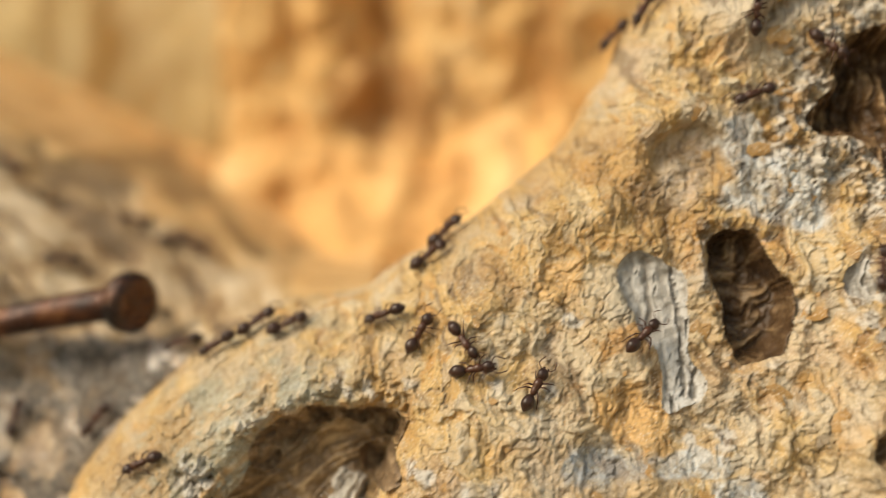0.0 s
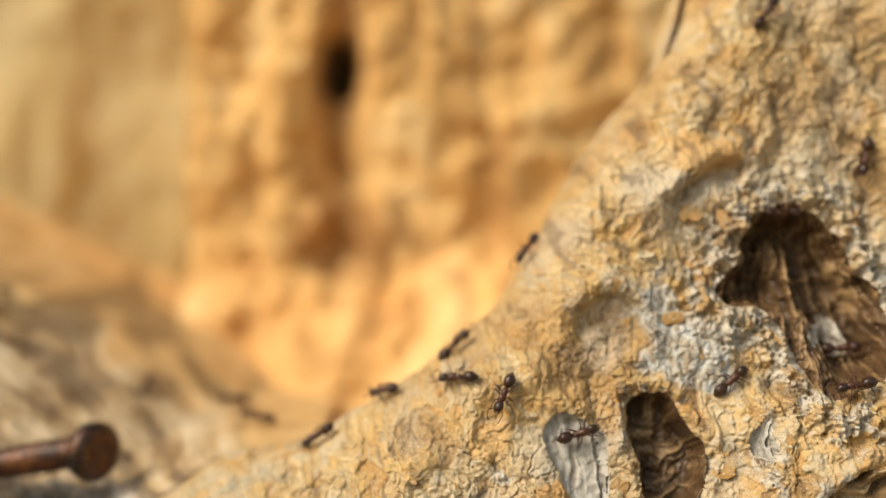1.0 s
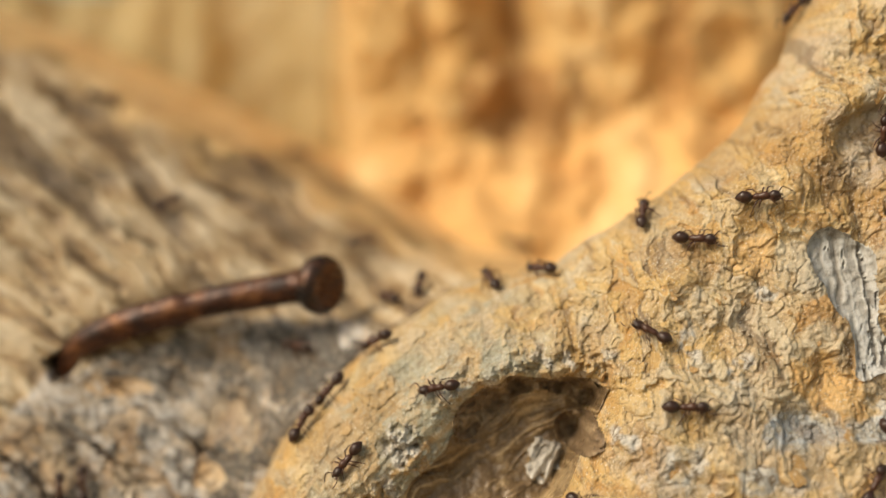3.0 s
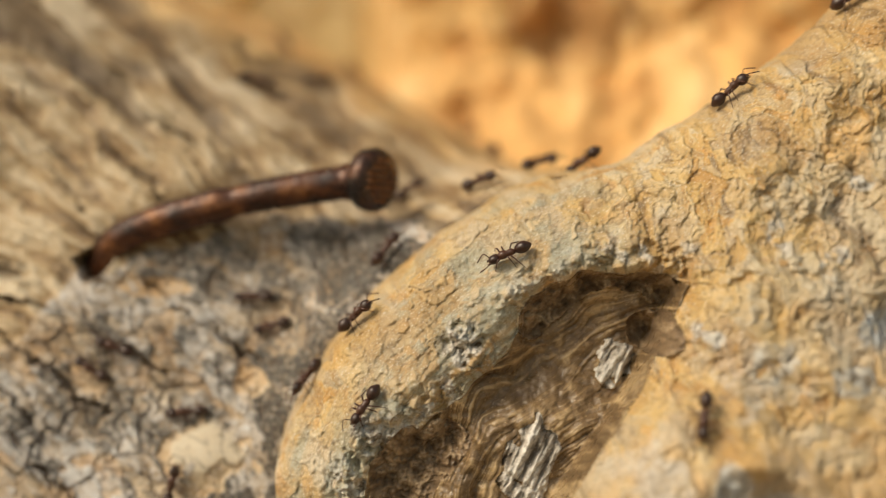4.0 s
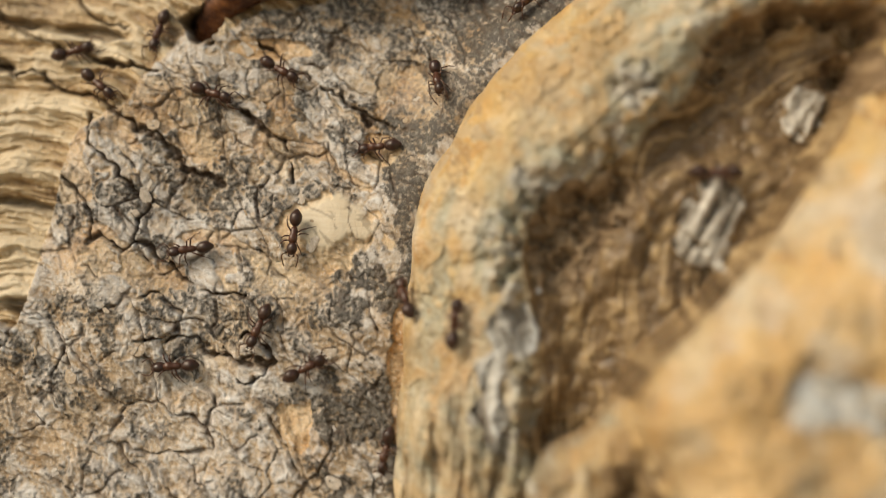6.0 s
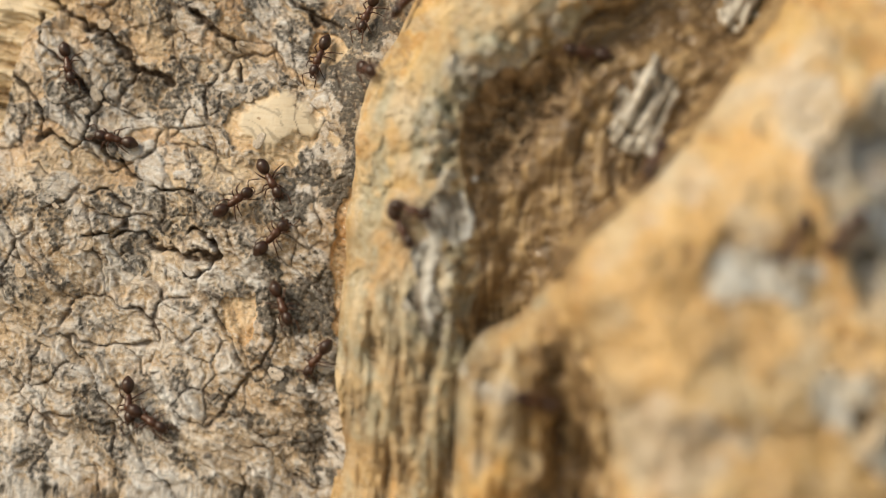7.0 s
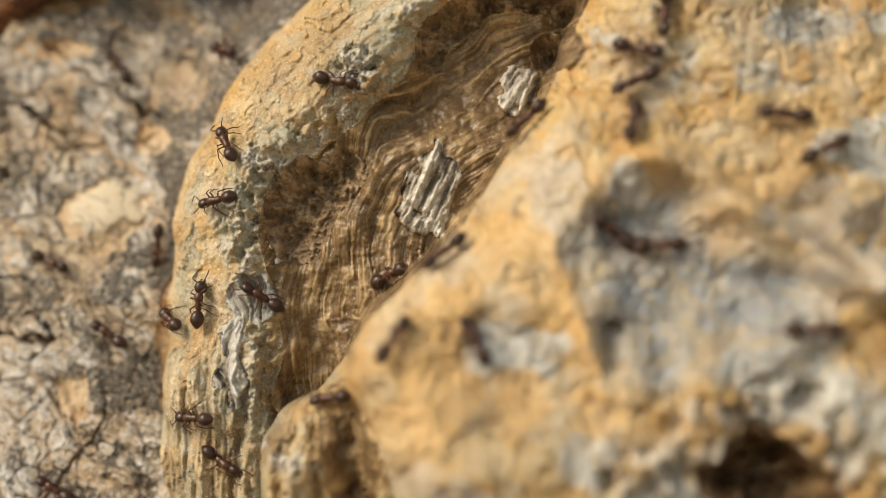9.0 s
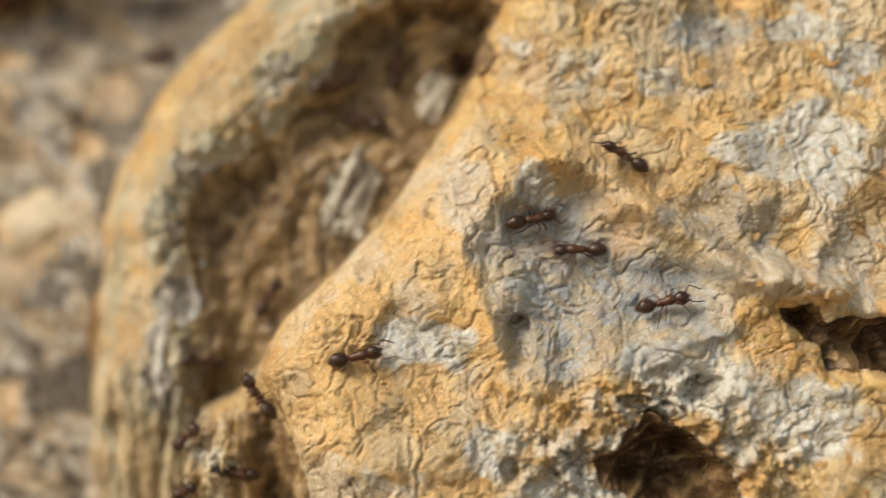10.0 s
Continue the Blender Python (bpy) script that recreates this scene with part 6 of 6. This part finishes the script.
    [(0, -5.28, -0.12), (0.5, -5.28, -0.12), (1, -5.28, -0.12), (1.5, -5.28, -0.12), (2, -5.28, -0.12), (2.5, -5.28, -0.12), (4, -5.28, -0.12), (4.5, -4.90, -0.12, 0), (5, -5.08, -0.50, 40), (5.5, -3.65, -1.04, -20), (6, -4.07, -1.45, -20), (7.5, -2.74, -4.28, 60), (8, -2.64, -3.98, 80), (8.5, -2.69, -3.97, -10), (9, -2.33, -3.70, -30), (9.5, -2.31, -3.64, 65), (10, -1.97, -3.55, 0)],
    [(0, -5.30, 0.37), (0.5, -5.30, 0.37), (1, -5.30, 0.37), (1.5, -5.30, 0.37), (2, -5.30, 0.37), (2.5, -5.30, 0.37), (4, -5.30, 0.37), (4.5, -4.44, 0.40, 80), (5, -4.51, 0.66), (5.5, -4.51, 0.66), (6, -4.51, 0.66), (7.5, -4.51, 0.66), (8, -4.51, 0.66), (8.5, -4.51, 0.66), (9, -4.51, 0.66), (9.5, -4.51, 0.66), (10, -4.51, 0.66)],
    [(0, -5.19, -0.91), (0.5, -5.19, -0.91), (1, -5.19, -0.91), (1.5, -5.19, -0.91), (2, -5.19, -0.91), (2.5, -5.19, -0.91), (4, -5.19, -0.91), (4.5, -4.89, -0.90, 0), (5, -5.78, -0.92), (5.5, -5.78, -0.92), (6, -5.01, -1.19, 15), (7.5, -5.01, -1.19), (8, -5.27, -1.19), (8.5, -5.27, -1.19), (9, -5.27, -1.19), (9.5, -5.27, -1.19), (10, -5.27, -1.19)],
    [(0, -4.92, -1.86), (0.5, -4.92, -1.86), (1, -4.92, -1.86), (1.5, -4.92, -1.86), (2, -4.92, -1.86), (2.5, -4.92, -1.86), (4, -4.92, -1.86), (4.5, -4.92, -1.86, -35), (5, -5.21, -2.10, -50), (5.5, -3.68, -2.23, 30), (6, -4.15, -2.42, 80), (7.5, -4.39, -2.36, 75), (8, -4.72, -2.77, 0), (8.5, -4.72, -2.77), (9, -4.72, -2.77), (9.5, -4.72, -2.77), (10, -4.72, -2.77)],
    [(0, -3.97, -3.17), (0.5, -3.97, -3.17), (1, -3.97, -3.17), (1.5, -3.97, -3.17), (2, -3.97, -3.17), (2.5, -3.97, -3.17), (4, -3.97, -3.17), (4.5, -3.97, -3.17), (5, -3.97, -3.17), (5.5, -3.97, -3.17, -25), (6, -4.19, -3.12, 5), (7.5, -4.01, -4.35, -45), (8, -4.00, -4.57), (8.5, -4.00, -4.57), (9, -4.00, -4.57), (9.5, -4.00, -4.57), (10, -4.00, -4.57)],
    [(0, -3.39, -3.21), (0.5, -3.39, -3.21), (1, -3.39, -3.21), (1.5, -3.39, -3.21), (2, -3.39, -3.21), (2.5, -3.39, -3.21), (4, -3.39, -3.21), (4.5, -3.39, -3.21), (5, -3.39, -3.21), (5.5, -3.39, -3.21, 20), (6, -3.39, -3.10, 30), (7.5, -3.20, -2.88, 5), (8, -3.15, -4.57), (8.5, -3.15, -4.57), (9, -3.15, -4.57), (9.5, -3.15, -4.57), (10, -3.15, -4.57)],
    [(0, -5.78, -1.41), (0.5, -5.78, -1.41), (1, -5.78, -1.41), (1.5, -5.78, -1.41), (2, -5.78, -1.41), (2.5, -5.78, -1.41), (4, -5.78, -1.41), (4.5, -5.78, -1.41), (5, -5.78, -1.41), (5.5, -5.78, -1.41), (6, -4.81, -1.40, -40), (7.5, -4.57, -2.16, -15), (8, -5.19, -2.15), (8.5, -5.19, -2.15), (9, -5.19, -2.15), (9.5, -5.19, -2.15), (10, -5.19, -2.15)],
    [(0, -1.70, -3.66), (0.5, -1.70, -3.66), (1, -1.70, -3.66), (1.5, -1.70, -3.66), (2, -1.70, -3.66), (2.5, -1.70, -3.66), (4, -1.70, -3.66), (4.5, -1.70, -3.66), (5, -1.70, -3.66), (5.5, -1.70, -3.66), (6, -1.70, -3.66), (7.5, -1.70, -3.66, 25), (8, -2.20, -3.75, 40), (8.5, -2.55, -3.51, 0), (9, -2.48, -3.46, 10), (9.5, -2.48, -4.28), (10, -2.48, -4.28)],
    [(0, 1.01, -1.96), (0.5, 1.01, -1.96), (1, 1.01, -1.96), (1.5, 1.01, -1.96), (2, 1.01, -1.96), (2.5, 1.01, -1.96), (4, 1.01, -1.96), (4.5, 0.70, -1.97), (5, 0.70, -1.97), (5.5, 0.70, -1.97), (6, 0.70, -1.97), (7.5, 0.70, -1.97), (8, 0.70, -1.97), (8.5, -0.19, -1.96, -10), (9, -0.02, -1.84, 80), (9.5, 0.01, -0.93), (10, -0.39, -1.29, 60)],
    [(0, 1.02, -1.86), (0.5, 1.02, -1.86), (1, 1.02, -1.86), (1.5, 1.02, -1.86), (2, 1.02, -1.86), (2.5, 1.02, -1.86), (4, 1.02, -1.86), (4.5, 0.71, -1.87), (5, 0.71, -1.87), (5.5, 0.71, -1.87), (6, 0.71, -1.87), (7.5, 0.71, -1.87), (8, 0.71, -1.87), (8.5, -0.33, -1.85, 20), (9, -0.53, -1.80, 35), (9.5, -0.69, -1.69, 20), (10, -1.04, -1.73, -20)],
    [(0, 0.58, -2.84), (0.5, 0.58, -2.84), (1, 0.58, -2.84), (1.5, 0.58, -2.84), (2, 0.58, -2.84), (2.5, 0.58, -2.84), (4, 0.58, -2.84), (4.5, 0.58, -2.84), (5, 0.58, -2.84), (5.5, 0.58, -2.84), (6, 0.58, -2.84), (7.5, 0.58, -2.84), (8, 0.58, -2.84), (8.5, 0.58, -2.84, 75), (9, 0.83, -2.89, 0), (9.5, 1.01, -3.02, 0), (10, 0.19, -2.50, 0)],
    [(0, 1.00, -2.11), (0.5, 1.00, -2.11), (1, 1.00, -2.11), (1.5, 1.00, -2.11), (2, 1.00, -2.11), (2.5, 1.00, -2.11), (4, 1.00, -2.11), (4.5, 0.70, -2.12), (5, 0.70, -2.12), (5.5, 0.70, -2.12), (6, 0.70, -2.12), (7.5, 0.70, -2.12), (8, 0.70, -2.12), (8.5, -0.76, -2.08, -45), (9, -0.98, -2.52, 40), (9.5, -0.65, -3.19, 25), (10, -0.66, -3.93)],
    [(0, 0.79, -3.19), (0.5, 0.79, -3.19), (1, 0.79, -3.19), (1.5, 0.79, -3.19), (2, 0.79, -3.19), (2.5, 0.79, -3.19), (4, 0.79, -3.19), (4.5, 0.79, -3.19), (5, 0.79, -3.19), (5.5, 0.79, -3.19), (6, 0.79, -3.19), (7.5, 0.79, -3.19), (8, 0.79, -3.19), (8.5, 0.79, -3.19, 60), (9, 0.95, -1.98, 20), (9.5, 1.06, -2.48, -5), (10, 0.41, -2.03, -25)],
    [(0, -2.06, -4.53), (0.5, -2.06, -4.53), (1, -2.06, -4.53), (1.5, -2.06, -4.53), (2, -2.06, -4.53), (2.5, -2.06, -4.53), (4, -2.06, -4.53), (4.5, -2.06, -4.53), (5, -2.06, -4.53), (5.5, -2.06, -4.53), (6, -2.06, -4.53), (7.5, -2.06, -4.53), (8, -2.07, -4.27), (8.5, -2.07, -4.27), (9, -2.12, -2.77, -30), (9.5, -1.74, -2.94, 30), (10, -1.60, -2.76, 50)],
    [(0, -1.23, -4.32), (0.5, -1.23, -4.32), (1, -1.23, -4.32), (1.5, -1.23, -4.32), (2, -1.23, -4.32), (2.5, -1.23, -4.32), (4, -1.23, -4.32), (4.5, -1.23, -4.32), (5, -1.23, -4.32), (5.5, -1.23, -4.32), (6, -1.23, -4.32), (7.5, -1.23, -4.32), (8, -1.24, -4.10), (8.5, -1.24, -4.10), (9, -1.24, -2.95, 70), (9.5, -0.99, -3.02, 5), (10, -1.50, -3.23, -60)],
    [(0, 1.33, -1.60), (0.5, 1.33, -1.60), (1, 1.33, -1.60), (1.5, 1.33, -1.60), (2, 1.33, -1.60), (2.5, 1.33, -1.60), (4, 1.33, -1.60), (4.5, 1.33, -1.60), (5, 1.33, -1.60), (5.5, 1.33, -1.60), (6, 1.33, -1.60), (7.5, 1.33, -1.60), (8, 1.33, -1.60), (8.5, 1.33, -1.60), (9, 0.01, -1.60, 25), (9.5, 0.03, -0.93), (10, 0.03, -0.93)],
    [(0, 1.28, -2.39), (0.5, 1.28, -2.39), (1, 1.28, -2.39), (1.5, 1.28, -2.39), (2, 1.28, -2.39), (2.5, 1.28, -2.39), (4, 1.28, -2.39), (4.5, 1.28, -2.39), (5, 1.28, -2.39), (5.5, 1.28, -2.39), (6, 1.28, -2.39), (7.5, 1.28, -2.39), (8, 1.28, -2.39), (8.5, 1.28, -2.39), (9, -0.15, -2.39, -35), (9.5, -0.42, -2.38, 70), (10, -0.09, -2.32, 10)],
    [(0, -0.94, -4.23), (0.5, -0.94, -4.23), (1, -0.94, -4.23), (1.5, -0.94, -4.23), (2, -0.94, -4.23), (2.5, -0.94, -4.23), (4, -0.94, -4.23), (4.5, -0.94, -4.23), (5, -0.94, -4.23), (5.5, -0.94, -4.23), (6, -0.94, -4.23), (7.5, -0.94, -4.23), (8, -0.94, -4.02), (8.5, -0.94, -4.02), (9, -0.94, -3.87), (9.5, -0.94, -3.29, -20), (10, -0.94, -3.93)],
]
# the added ant's walk, laid out to pull the focus
FOCUS_WALK = [(0, 0.55, -0.85), (0.5, 0.9, -0.25), (1, 1.1, -1.1), (1.5, 0.95, -1.25), (2, 1.0, -1.3), (2.5, 1.0, -1.2), (3.2, -0.3, -0.5), (4, -1.25, -0.9), (4.5, -1.95, -1.25), (5, -2.95, -1.45), (5.5, -3.35, -1.9), (6, -3.5, -2.3),
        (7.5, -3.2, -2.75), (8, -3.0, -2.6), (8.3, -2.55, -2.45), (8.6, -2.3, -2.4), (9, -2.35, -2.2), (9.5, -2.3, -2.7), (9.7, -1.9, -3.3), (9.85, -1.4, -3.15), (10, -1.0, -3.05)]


def ant_paths(all_keys):
    """Rows for each ant: places on the bark, the way ahead and the upright. A key's fourth number, if any, is the body's slant."""
    times, xs, zs, slants, cut = [], [], [], [], [0]
    for keys in all_keys:
        for (a, ax, az, *sa), (b, bx, bz, *sb) in zip(keys, keys[1:]):
            n = max(1, math.ceil((b - a) / 0.25))
            for k in range(n):
                f = k / n
                times.append(a + (b - a) * f), xs.append(ax + (bx - ax) * f), zs.append(az + (bz - az) * f), slants.append(None if k or not sa else sa[0])
        times.append(keys[-1][0]), xs.append(keys[-1][1]), zs.append(keys[-1][2]), slants.append(keys[-1][3] if len(keys[-1]) > 3 else None)
        cut.append(len(times))
    xs, zs = np.array(xs), np.array(zs)
    ys, ns = skin(xs, zs), lean(xs, zs)
    rnd = random.Random(11)
    paths = []
    for a, b in zip(cut, cut[1:]):
        P = [at(x, y, z) for x, y, z in zip(xs[a:b], ys[a:b], zs[a:b])]
        rows, ahead = [], Vector((rnd.uniform(-1, 1), 0, rnd.uniform(-1, 1)))
        for i, p in enumerate(P):
            n = Vector(ns[a + i])
            way = P[min(i + 1, len(P) - 1)] - P[max(i - 1, 0)]
            if way.length < 0.0006:
                way = ahead.copy()
            if slants[a + i] is not None:
                s = radians(slants[a + i])
                line = Vector((math.cos(s), 0, math.sin(s)))
                way = line if line.dot(way) >= 0 else -line
            way = (way - n * way.dot(n)).normalized()
            if i:
                old = (ahead - n * ahead.dot(n)).normalized()
                if old.angle(way, 0.0) > 1.4:
                    way = Matrix.Rotation(1.4, 3, n if old.cross(way).dot(n) >= 0 else -n) @ old
            ahead = way
            side = n.cross(way)
            m = Matrix([[way[k], side[k], n[k]] for k in range(3)]).to_4x4()
            rows.append((times[a + i], Matrix.Translation(p + n * 0.01 * U) @ m))
        paths.append(rows)
    return paths


def motions():
    """The ants run over the bark, their legs in two sets of three."""
    rnd = random.Random(3)
    ants = [focus_ant] + [copy_thing(focus_ant, Matrix()) for keys in ANTS]
    for ant, rows in zip(ants, ant_paths([FOCUS_WALK] + ANTS)):
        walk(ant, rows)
        gone = sum((rows[i + 1][1].translation - rows[i][1].translation).length for i in range(len(rows) - 1))
        if gone < 0.004:
            continue
        phase = rnd.randint(0, 1)
        for k, leg in enumerate([o for o in ant.children if o.name.startswith("leg")]):
            base = leg.location.copy()
            walk(leg, [(0.125 * i, Matrix.Translation(base) @ pose(0, 0, 0, 0, 0, 17 if (i + k + phase + (k > 2)) % 2 else -17)) for i in range(81)])


motions()
